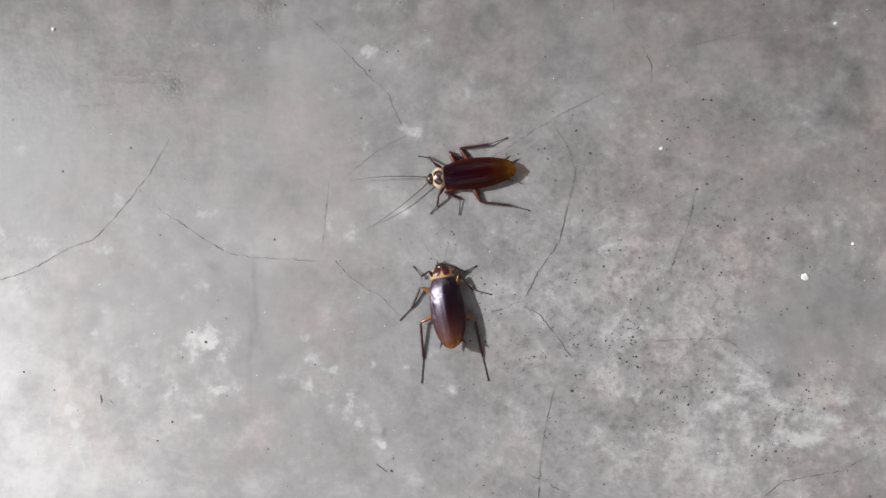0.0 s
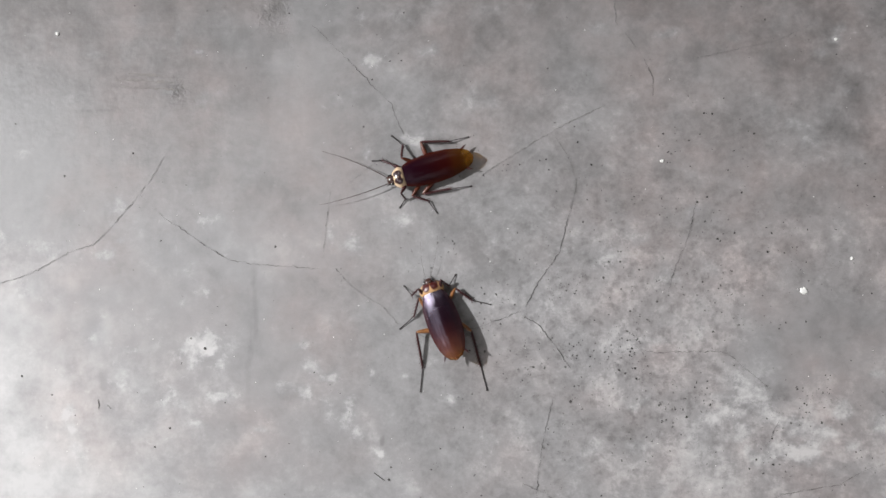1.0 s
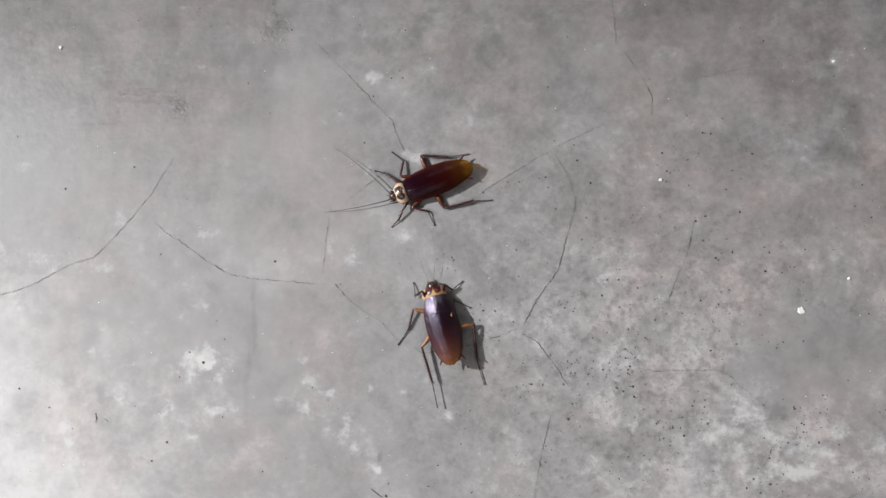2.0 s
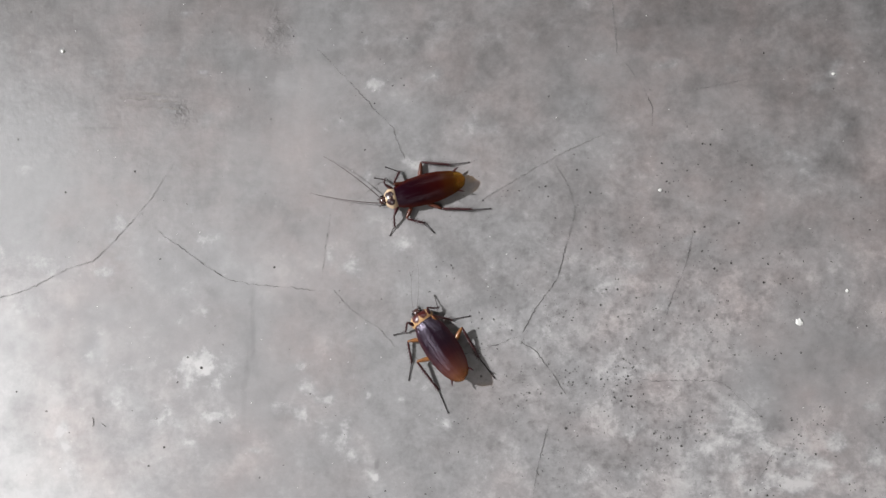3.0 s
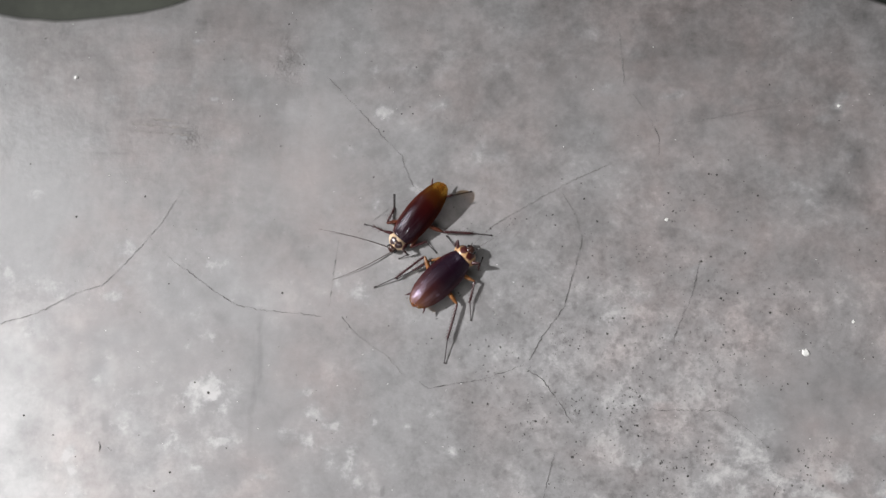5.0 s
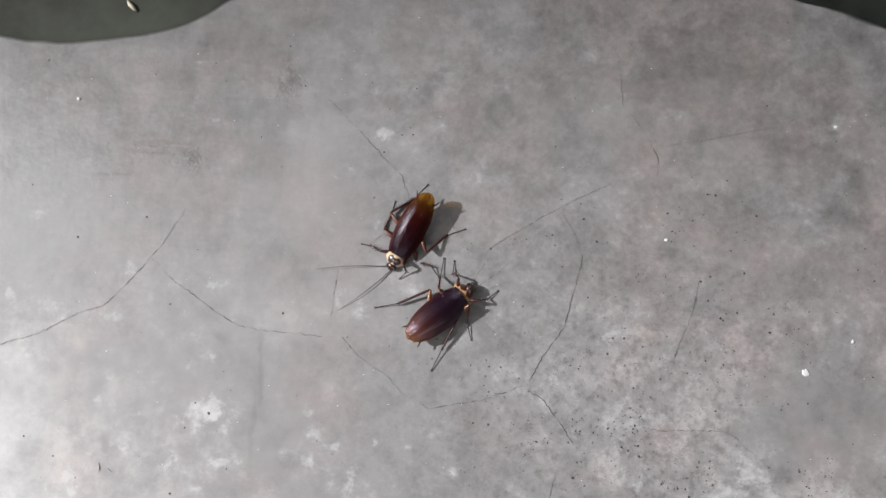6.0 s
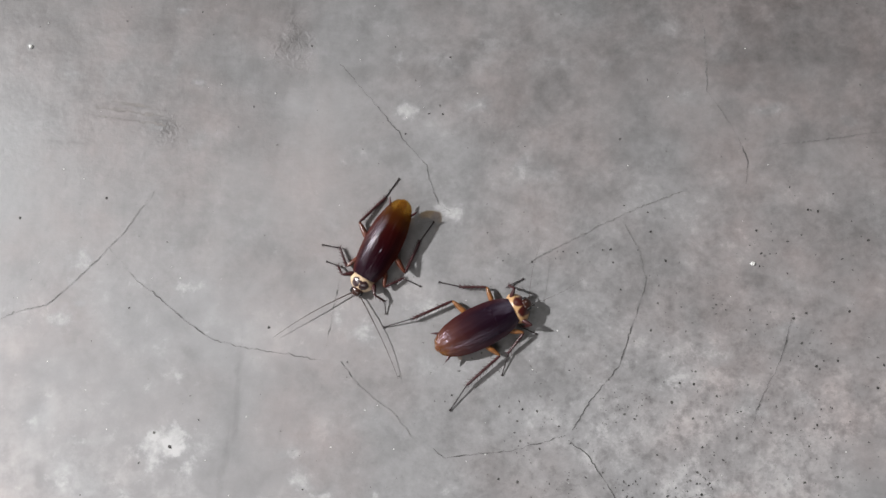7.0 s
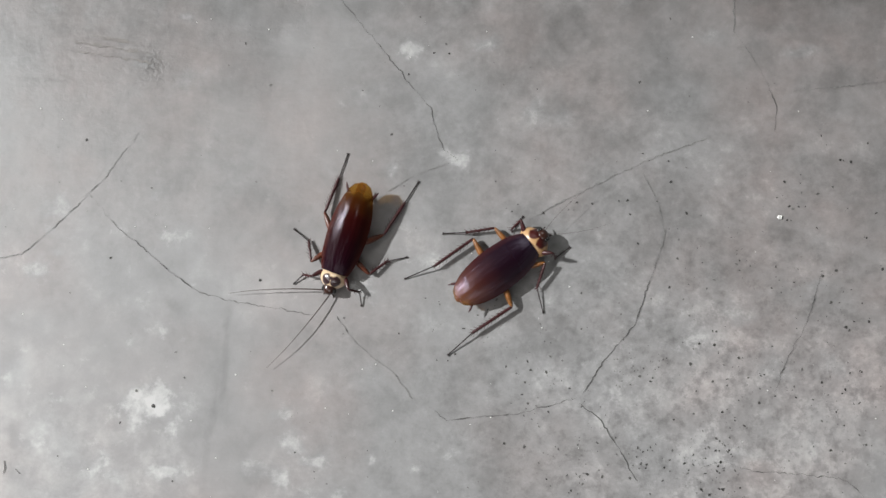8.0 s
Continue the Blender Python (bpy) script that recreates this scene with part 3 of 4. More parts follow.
def build_cracks():
    rng = random.Random(4)
    for cracks, mat, label in ((DARK_CRACKS, CRACK, "dark jagged crack in the cement floor"), (SOFT_CRACKS, CRACK_SOFT, "faint hairline crack in the cement floor")):
        for points, width, gaps in cracks:
            bm = bmesh.new()
            crack_strip(bm, points, width, rng, gaps)
            tagged(mesh_object("crack", bm, mat, False), label, "crack", "cracks in the floor", "structure")


def build_grit():
    """Pits and grains, dense and clumped where the cement has lost its skin."""
    rng = random.Random(8)
    draw = np.random.RandomState(8)
    x, y = draw.uniform(-262, 200, 60000), draw.uniform(-125, 185, 60000)
    worn = 1 / (1 + (((x - 78) / 80) ** 2 + ((y + 12) / 58) ** 2) ** 2) + 0.8 / (1 + (((x - 128) / 34) ** 2 + ((y + 72) / 22) ** 2) ** 2)
    smooth_part = 1 / (1 + (((x - 160) / 34) ** 2 + ((y + 22) / 26) ** 2) ** 3)
    clumps = np.clip(fbm(x * MM, y * MM, 60, 140, 4, 0.6) * 0.8 + 0.6, 0.25, 1.3) ** 2
    keep = draw.rand(60000) < 0.003 + 0.27 * worn * clumps * (1 - 0.9 * smooth_part)
    bm = bmesh.new()
    for px, py in zip(x[keep], y[keep]):
        r = min(0.55, 0.235 * math.exp(rng.gauss(0.0, 0.6)))
        a, e = rng.uniform(0, 6.28), rng.uniform(0.35, 1.0)
        ring = []
        for k in range(7):
            q = 2 * math.pi * k / 7
            u, v = r * math.cos(q) * rng.uniform(0.55, 1.4), r * e * math.sin(q) * rng.uniform(0.55, 1.4)
            ring.append(bm.verts.new(((px + u * math.cos(a) - v * math.sin(a)) * MM, (py + u * math.sin(a) + v * math.cos(a)) * MM, 0.00003)))
        top = bm.verts.new((px * MM, py * MM, (0.03 + r * 0.2) * MM))
        for k in range(7):
            bm.faces.new((ring[k], ring[(k + 1) % 7], top))
    tagged(mesh_object("grit", bm, GRIT_MIXED), "fine dark grit and pits scattered over the cement floor", "grit", kind="stuff")
    bm = bmesh.new()
    for _ in range(130):
        x, y, r = rng.uniform(-262, 200), rng.uniform(-125, 185), rng.uniform(0.12, 0.32)
        blob(bm, (x, y, 0.02), (r, r * rng.uniform(0.6, 1), r * 0.4), 6, 4)
    tagged(mesh_object("lime_specks", bm, CHALK), "tiny white lime specks on the cement floor", "specks", kind="stuff")


def chip(bm, x, y, r, h, rng, sides=13):
    """A flat broken chip (mm)."""
    low, high = [], []
    for k in range(sides):
        a, q = 2 * math.pi * k / sides, r * rng.uniform(0.75, 1.15)
        low.append(bm.verts.new(((x + q * math.cos(a)) * MM, (y + q * math.sin(a)) * MM, 0)))
        q *= rng.uniform(0.6, 0.85)
        high.append(bm.verts.new(((x + q * math.cos(a)) * MM, (y + q * math.sin(a)) * MM, h * MM * rng.uniform(0.6, 1.1))))
    for k in range(sides):
        bm.faces.new((low[k], low[(k + 1) % sides], high[(k + 1) % sides], high[k]))
    bm.faces.new(high)


def build_scrapes():
    """The marks of a scraper."""
    rng = random.Random(31)
    for y, x0, x1, w in ((94, -182, -152, 2.4), (90.5, -180, -150, 2.0), (97, -176, -156, 1.6)):
        bm = bmesh.new()
        crack_strip(bm, [(x0, y), ((x0 + x1) / 2, y - 0.6), (x1, y - 1.6)], w, rng, 0.2)
        tagged(mesh_object("scrape_mark", bm, SCRAPE, False), "shallow brownish scrape mark in the cement floor", "scrape", "scrape marks in the floor", "structure")


def build_litter():
    rng = random.Random(12)
    for x, y, r in ((142, -4, 1.9), (163, 11, 0.8), (79, 55, 0.9), (-212, 117, 0.9), (157, 111, 0.8)):
        bm = bmesh.new()
        chip(bm, x, y, r, 0.5, rng)
        tagged(mesh_object("lime_chip", bm, CHALK, False), "small white lime chip lying on the cement floor", "chip", "white chips on the floor")
    for x, y, r in ((-206, 47, 0.75), (-134, -35, 1.1), (-224, -50, 0.7), (-150, -73, 0.8), (38, -56, 0.9), (-157, -82, 0.7), (-45, -94, 0.9), (-172, 58, 0.7), (95, 36, 0.8)):
        bm = bmesh.new()
        chip(bm, x, y, r * 0.72, 0.25, rng, 7)
        tagged(mesh_object("dark_crumb", bm, GRIT, False), "small dark crumb of dirt on the cement floor", "crumb", "dark crumbs on the floor")
    for points, w in (([(-185.6, -60.5), (-185.0, -63), (-185.3, -65)], 0.14), ([(-181, -63), (-179, -64.5)], 0.13), ([(-52, -91), (-47, -94.5)], 0.2)):
        bm = bmesh.new()
        tube(bm, [(x, y, w * 0.8) for x, y in points], [w * 0.7] + [w] * (len(points) - 2) + [w * 0.5], 6)
        tagged(mesh_object("twig_bit", bm, GRIT), "tiny dark bit of twig on the cement floor", "twig", "bits of twig on the floor")
    bm = bmesh.new()
    tube(bm, [(-190.5, 168, 0.9), (-189, 166, 1.4), (-187, 164, 1.3), (-185.5, 162.5, 0.9)], [0.4, 1.2, 1.1, 0.3], 8, 0.9)
    tagged(mesh_object("straw_bit", bm, DRY_LEAF), "pale bit of dry straw lying in the dark wet patch", "straw")


def puddle(name, outline, label, mat):
    """A thin dark film with a rounded rim; outline in mm, anticlockwise."""
    bm = bmesh.new()
    c = Vector((sum(p[0] for p in outline) / len(outline), sum(p[1] for p in outline) / len(outline), 0))
    rings, wet = [], []
    for inset, z, film in ((-1.2, 0.0, 0.0), (0.0, 0.03, 0.45), (1.2, 0.06, 0.92), (4.0, 0.12, 1.0), (9.0, 0.14, 1.0)):
        ring = []
        for x, y in outline:
            d = (c - Vector((x, y, 0))).normalized() * inset
            ring.append(bm.verts.new(((x + d.x) * MM, (y + d.y) * MM, z * MM)))
            wet.append(film)
        rings.append(ring)
    n = len(outline)
    for a, b in zip(rings, rings[1:]):
        for k in range(n):
            bm.faces.new((a[k], a[(k + 1) % n], b[(k + 1) % n], b[k]))
    bm.faces.new(rings[-1])
    ob = mesh_object(name, bm, mat)
    ob.data.attributes.new("wet", "FLOAT", "POINT").data.foreach_set("value", wet)
    return tagged(ob, label, "wet patch", "wet patches on the floor")


def build_puddles():
    rng = random.Random(3)
    outline = []
    for k in range(90):
        a = 2 * math.pi * k / 90
        w = 1 + 0.012 * math.sin(5 * a + 1) + 0.008 * math.sin(11 * a) + rng.gauss(0, 0.002)
        outline.append((-230 + 125 * w * math.cos(a), 215 + 69 * w * math.sin(a)))
    puddle("dark_patch", outline, "dark green wet patch with a curved edge on the cement", WET)
    # a flat patch replaces the lower dark ground past the slab's edge
    edge = []
    for k in range(50):
        x = 66 + 4.3 * k
        y = 183 - 0.33 * (x - 110) if x > 104 else 185 + 0.5 * (104 - x)
        edge.append((x, y + 0.7 * math.sin(x / 6.0) + rng.gauss(0, 0.2)))
    puddle("dark_patch", edge + [(276, 330), (180, 345), (70, 330)], "blackish green flat patch in place of the dark ground past the slab edge", GROUND_DARK)
    # chips take the place of blurred light spots in that ground
    for x, y, r in ((148, 181, 3.2), (164, 182, 2.6), (173, 177, 2.8), (181, 186, 3.0)):
        bm = bmesh.new()
        chip(bm, x, y, r, 0.8, rng, 15)
        tagged(mesh_object("pebble", bm, PEBBLE), "dull grey-green chip in place of a blurred spot past the slab edge", "pebble", "pebbles in the wet patch")


build_cracks()
build_grit()
build_scrapes()
build_litter()
build_puddles()


# ---- the cockroaches ----
# name: hip (mm, beside the middle line), lengths of femur, tibia, tarsus, knee direction (out, ahead, up)
LEGS = {
    "F": ((4.0, 12.6, 2.3), (5.2, 6.0, 6.0), (0.45, 0.55, 0.55)),
    "M": ((5.4, 6.0, 1.1), (6.8, 9.3, 8.7), (0.85, 0.30, 0.02)),
    "H": ((5.6, -4.0, 1.1), (8.2, 16.0, 11.5), (0.95, 0.10, 0.02)),
}


def lathe_profile(s, knots):
    """A smooth curve through (place, value) knots."""
    xs, ys = zip(*knots)
    k = np.interp(s, xs, range(len(xs)))
    i = min(int(k), len(xs) - 2)
    f = k - i
    p0, p1, p2, p3 = ys[max(i - 1, 0)], ys[i], ys[i + 1], ys[min(i + 2, len(ys) - 1)]
    return 0.5 * (2 * p1 + (p2 - p0) * f + (2 * p0 - 5 * p1 + 4 * p2 - p3) * f * f + (3 * p1 - p0 - 3 * p2 + p3) * f ** 3)


def wing_cover(name, side, half, front, tip, mat, parent, lift, arch):
    """One wing cover: an arched shell from the shield to the tip, lapping a little over the middle line."""
    bm = bmesh.new()
    rows, cols = 40, 14
    grid, along, across = [], [], []
    for i in range(rows + 1):
        s = 1 - (1 - i / rows) ** 1.35
        y = front + (tip - front) * s
        w = max(lathe_profile(s, half), 0.05)
        crown = lathe_profile(s, [(0, 5.8), (0.12, 6.5), (0.4, 6.9), (0.75, 6.4), (1, 5.1)]) + lift
        rim = lathe_profile(s, [(0, 3.7), (0.3, 3.3), (0.7, 3.4), (1, 4.2)])
        row = []
        inner = -0.4 - (min(1.6, 0.55 * w) - 0.4) * min(1.0, s / 0.2)
        for j in range(cols + 1):
            v = inner / w + (1 - inner / w) * j / cols
            z = rim + (crown - rim) * max(0.0, 1 - (0.985 * v * v + 0.015) ** (0.5 * arch)) ** 0.95
            row.append(bm.verts.new((side * v * w * MM, y * MM, z * MM)))
            along.append(s)
            across.append(max(0, v))
        grid.append(row)
    for a, b in zip(grid, grid[1:]):
        for j in range(cols):
            f = (a[j], a[j + 1], b[j + 1], b[j])
            bm.faces.new(f if side < 0 else f[::-1])
    for e in bm.edges:
        e.smooth = not e.is_boundary
    ob = part(name, bm, mat, parent)
    for key, values in (("along", along), ("across", across)):
        ob.data.attributes.new(key, "FLOAT", "POINT").data.foreach_set("value", values)
    solid = ob.modifiers.new("thickness", "SOLIDIFY")
    solid.thickness, solid.offset = 0.08 * MM, -1
    return ob


def shield(parent, mat, half_w, half_l, centre_y, spread, blotch_y, bridge):
    """The broad shield over the thorax, domed, with two blotches that meet in the middle."""
    bm = bmesh.new()
    blotch, rings, n = [], 12, 36
    verts = []
    for layer in (0, 1):
        for i in range(rings + 1):
            r = i / rings
            for k in range(n):
                a = 2 * math.pi * k / n
                x, y = r * math.cos(a), r * math.sin(a)
                wide = half_w * (1 - 0.16 * max(0, y)) * (1 - 0.05 * max(0, -y))
                px, py = x * wide, y * half_l * (1.0 if y > 0 else 0.9)
                z = 3.1 + 3.2 * (1 - r ** 2.4) + 0.15 * y if layer == 0 else 2.9 - 0.3 * (1 - r) + 0.15 * y
                verts.append(bm.verts.new((px * MM, (centre_y + py) * MM, z * MM)))
                q = 0.0
                for sx in (1, -1):
                    q = max(q, 1.25 - math.hypot((x - sx * 0.34) / spread[0], (y - blotch_y) / spread[1]))
                q = max(q, bridge - math.hypot(x / 0.3, (y - blotch_y + 0.25) / 0.35))
                blotch.append(min(max(0.75 * q, 0.0), 1.0) if layer == 0 else 0.0)
    size = (rings + 1) * n
    for layer in (0, 1):
        for i in range(rings):
            for k in range(n):
                o, p = layer * size + i * n, layer * size + (i + 1) * n
                f = [verts[o + k], verts[p + k], verts[p + (k + 1) % n], verts[o + (k + 1) % n]]
                if i == 0:
                    f = [verts[o], verts[p + k], verts[p + (k + 1) % n]]
                bm.faces.new(f if layer == 0 else f[::-1])
    for k in range(n):
        o, p = rings * n, size + rings * n
        bm.faces.new((verts[o + k], verts[p + k], verts[p + (k + 1) % n], verts[o + (k + 1) % n]))
    ob = part("shield", bm, mat, parent)
    ob.data.attributes.new("blotch", "FLOAT", "POINT").data.foreach_set("value", blotch)
    return ob


def femur_mesh(length, bulk):
    bm = bmesh.new()
    tube(bm, [(0, length * k, 0) for k in (0, 0.12, 0.35, 0.65, 0.9, 1.0)], [0.5 * bulk, 0.95 * bulk, 1.12 * bulk, 0.95 * bulk, 0.62 * bulk, 0.42 * bulk], 10, 0.88)
    return bm


def tibia_mesh(length, bulk, spines, rng):
    bm = bmesh.new()
    tube(bm, [(0, length * k, 0) for k in (0, 0.06, 0.5, 0.93, 1.0)], [0.38 * bulk, 0.49 * bulk, 0.51 * bulk, 0.51 * bulk, 0.38 * bulk], 8, 0.9)
    for a in (0.5, 1.7, 3.0, 4.3):
        tube(bm, [(0, length * 0.97, 0), (0.9 * math.cos(a), length + 1.0, 0.5 * math.sin(a))], [0.16, 0.05], 4)
    for k in range(spines):
        y = length * (0.12 + 0.86 * k / max(1, spines - 1))
        a = (0.3, 2.8, 1.4)[k % 3] + rng.uniform(-0.35, 0.35)
        out = rng.uniform(1.1, 1.7) * (0.8 + 0.25 * bulk)
        x, z = math.cos(a), math.sin(a)
        tube(bm, [(x * 0.25, y, z * 0.25), (x * out * 0.9, y + out * 0.75, z * out * 0.9)], [0.13, 0.04], 4)
    return bm


def tarsus_mesh(length):
    bm = bmesh.new()
    ends = (0, 0.45, 0.6, 0.72, 0.82, 0.95)
    for a, b in zip(ends, ends[1:]):
        tube(bm, [(0, length * a, 0), (0, length * (a + 0.8 * (b - a)), 0), (0, length * b, 0)], [0.17, 0.24, 0.15], 6)
    for s in (1, -1):
        tube(bm, [(0, length * 0.95, 0), (s * 0.35, length * 0.99, 0.05), (s * 0.5, length * 1.0, -0.12)], [0.12, 0.10, 0.03], 5)
    blob(bm, (0, length * 0.97, 0), (0.38, 0.42, 0.26), 8, 6)
    return bm


def feeler_mesh(length, bend, thick):
    bm = bmesh.new()
    n = 28
    points = [(bend * (k / n) ** 2, length * (k / n) * (1 - 0.02 * abs(bend) * (k / n) ** 2 / 4), 1.2 * math.sin(3.0 * k / n)) for k in range(n + 1)]
    tube(bm, points, [thick * (0.22 - 0.18 * (k / n) ** 0.55) for k in range(n + 1)], 6)
    return bm


def cockroach(label, wing, shield_mat, half, tip, shield_w, shield_l, head_y, spread, blotch_y, lift, feeler, legs, hind, thigh, arch, seed):
    """A winged adult, 40 mm long, ahead along y, standing on z = 0. Returns the thing and its moving parts."""
    rng = random.Random(seed)
    root = tagged(new("cockroach"), label, "cockroach", "cockroaches on the floor")
    bm = bmesh.new()
    n, sides = 26, 20
    rings = []
    for i in range(n + 1):
        s = i / n
        y = 13 - 30.5 * s
        w = lathe_profile(s, [(0, 2.2), (0.12, 4.4), (0.4, 5.9), (0.7, 5.6), (0.92, 3.2), (1, 0.9)])
        w *= 1 + 0.025 * math.sin(s * 60)
        h = lathe_profile(s, [(0, 1.2), (0.2, 1.7), (0.6, 1.7), (1, 0.5)])
        mid = lathe_profile(s, [(0, 3.3), (0.3, 3.2), (0.7, 3.4), (1, 3.9)])
        rings.append([bm.verts.new((w * math.cos(a) * MM, y * MM, (mid + h * math.sin(a)) * MM)) for a in (2 * math.pi * k / sides for k in range(sides))])
    for a, b in zip(rings, rings[1:]):
        for k in range(sides):
            bm.faces.new((a[k], b[k], b[(k + 1) % sides], a[(k + 1) % sides]))
    bm.faces.new(rings[0])
    bm.faces.new(rings[-1][::-1])
    part("abdomen", bm, ABDOMEN, root, "amber brown segmented belly under the wings")
    wing_cover("wing_cover", 1, half, 12.0, tip + 0.35, wing, root, lift - 0.10, arch)
    wing_cover("wing_cover", -1, half, 12.0, tip, wing, root, lift, arch)
    moving = {"shield": shield(root, shield_mat, shield_w, shield_l, 18.3 - shield_l, spread, blotch_y, 1.0 if shield_l < 4.4 else 0.0)}
    bm = bmesh.new()
    blob(bm, (0, head_y, 3.1), (2.4, 2.4, 2.1), 18, 12)
    blob(bm, (0, head_y + 1.5, 2.2), (1.4, 1.0, 1.2), 12, 8)
    head = part("head", bm, SHELL_DARK, root, "glossy dark brown head")
    moving["head"] = head
    for s in (1, -1):
        bm = bmesh.new()
        blob(bm, (s * 1.9, head_y + 0.5, 3.5), (0.8, 1.2, 1.1), 12, 8)
        part("eye", bm, EYE, head, "glossy black eye")
        bm = bmesh.new()
        tube(bm, [(s * 0.9, head_y + 1.2, 2.0), (s * 1.7, head_y + 2.4, 1.6), (s * 1.8, head_y + 3.2, 0.8)], [0.28, 0.24, 0.18], 6)
        part("mouth_feeler", bm, FEELER, head)
        bm = bmesh.new()
        tube(bm, [(s * 2.0, -13.8, 3.4), (s * 4.2, -16.4, 3.3), (s * 5.4, -18.3, 3.4), (s * 6.0, -19.6, 3.6)], [0.5, 0.6, 0.42, 0.08], 7)
        part("tail_feeler", bm, LEG_BROWN, root, "short pointed brown tail feeler")
    for s, letter in ((-1, "L"), (1, "R")):
        for kind, (hip, lengths, _) in LEGS.items():
            lf, lt, ls = lengths[0], lengths[1] * legs, lengths[2] * legs
            hx, hy, hz = hip
            hy += hind if kind == "H" else 0.0
            bulk = {"F": 0.9, "M": 1.05, "H": 1.2}[kind]
            bm = bmesh.new()
            tube(bm, [(s * (hx - 3.4), hy + 3.4, 2.9), (s * (hx - 1.6), hy + 1.7, 2.4), (s * hx, hy, hz)], [1.1 * bulk, 1.3 * bulk, 0.65 * bulk], 9)
            part("coxa", bm, SHELL_DARK if kind == "F" else LEG_AMBER, root, "dark brown upper leg joint" if kind == "F" else "amber upper leg joint")
            moving[letter + kind] = (part("femur", femur_mesh(lf, bulk), LEG_BROWN if kind == "F" else thigh, root, "amber brown thigh of a leg"),
                                     part("tibia", tibia_mesh(lt, bulk, {"F": 8, "M": 16, "H": 30}[kind], rng), LEG_BROWN, root, "spiny red-brown shin of a leg"),
                                     part("tarsus", tarsus_mesh(ls), FOOT_DARK, root, "thin dark jointed foot with claws"))
        moving["ant" + letter] = part("antenna", feeler_mesh(feeler, -s * 4.0, 1.35 if feeler > 30 else 0.34), FEELER, root, "long thin dark antenna")
    return root, moving


ROUND_A = [(0, 4.9), (0.06, 5.7), (0.2, 6.7), (0.42, 7.2), (0.65, 6.7), (0.82, 5.4), (0.92, 4.1), (0.975, 2.8), (1, 1.0)]
ROUND_B = [(0, 4.7), (0.06, 5.8), (0.2, 7.2), (0.42, 7.8), (0.62, 7.5), (0.78, 6.5), (0.9, 4.9), (0.97, 3.1), (1, 0.9)]
PALE, PALE_PARTS = cockroach("glossy red-brown cockroach with amber wing tips and cream shield on cement", WING_A, SHIELD_A, ROUND_A, -21.2, 5.1, 4.15, 18.0, (0.46, 0.70), 0.16, 0.0, 36, 0.84, 3.4, THIGH_BROWN, 2.4, 21)
DARK, DARK_PARTS = cockroach("dark brown cockroach with tan wing tips and amber shield on cement", WING_B, SHIELD_B, ROUND_B, -20.5, 6.0, 4.6, 16.9, (0.45, 0.86), 0.40, 0.2, 22, 1.04, 0.0, LEG_AMBER, 1.9, 22)


# ---- movement: seconds, place (mm), heading (degrees, left from +y), nose up (degrees), height (mm) ----
PALE_BODY = [
    (0.0, -8.4, 43.5, 97, 1, 0.0), (0.1, -17.5, 47.9, 96, 1, 0.0), (0.2, -22.4, 49.8, 97, 1, 0.0), (0.5, -24.6, 51.0, 103, 1, 0.0),
    (1.0, -28.1, 50.4, 107, 1, 0.1), (1.5, -26.8, 51.3, 115, 0, 0.1), (2.8, -31.1, 52.7, 106, 0, 0.2), (3.0, -31.9, 51.6, 107, 0, 0.2),
    (3.5, -33.0, 49.5, 112, -1, 0.3), (4.0, -35.9, 48.9, 115, -2, 0.3), (4.3, -35.6, 50.2, 120, -6, 1.0), (4.5, -34.6, 50.7, 126, -8, 1.4),
    (4.7, -35.7, 50.6, 134, -9, 1.4), (5.8, -41.0, 55.1, 154, -11, 1.7), (6.0, -41.2, 54.4, 153, -11, 1.7), (6.2, -43.7, 54.3, 152, -11, 1.7),
    (6.5, -43.4, 54.9, 155, -11, 1.8), (6.7, -46.6, 57.0, 141, -10, 1.7), (6.8, -51.3, 56.0, 135, -9, 1.6), (6.9, -55.3, 52.4, 140, -9, 1.6),
    (7.0, -60.6, 47.6, 156, -8, 1.5), (7.1, -63.6, 42.0, 161, -8, 1.5), (7.2, -68.3, 36.5, 169, -7, 1.5), (7.3, -68.6, 36.5, 171, -7, 1.5),
    (7.4, -69.1, 35.4, 170, -6, 1.5), (7.5, -69.6, 34.6, 170, -6, 1.5), (7.7, -70.9, 35.4, 167, -6, 1.5), (8.0, -71.0, 31.2, 167, -6, 1.5),
]
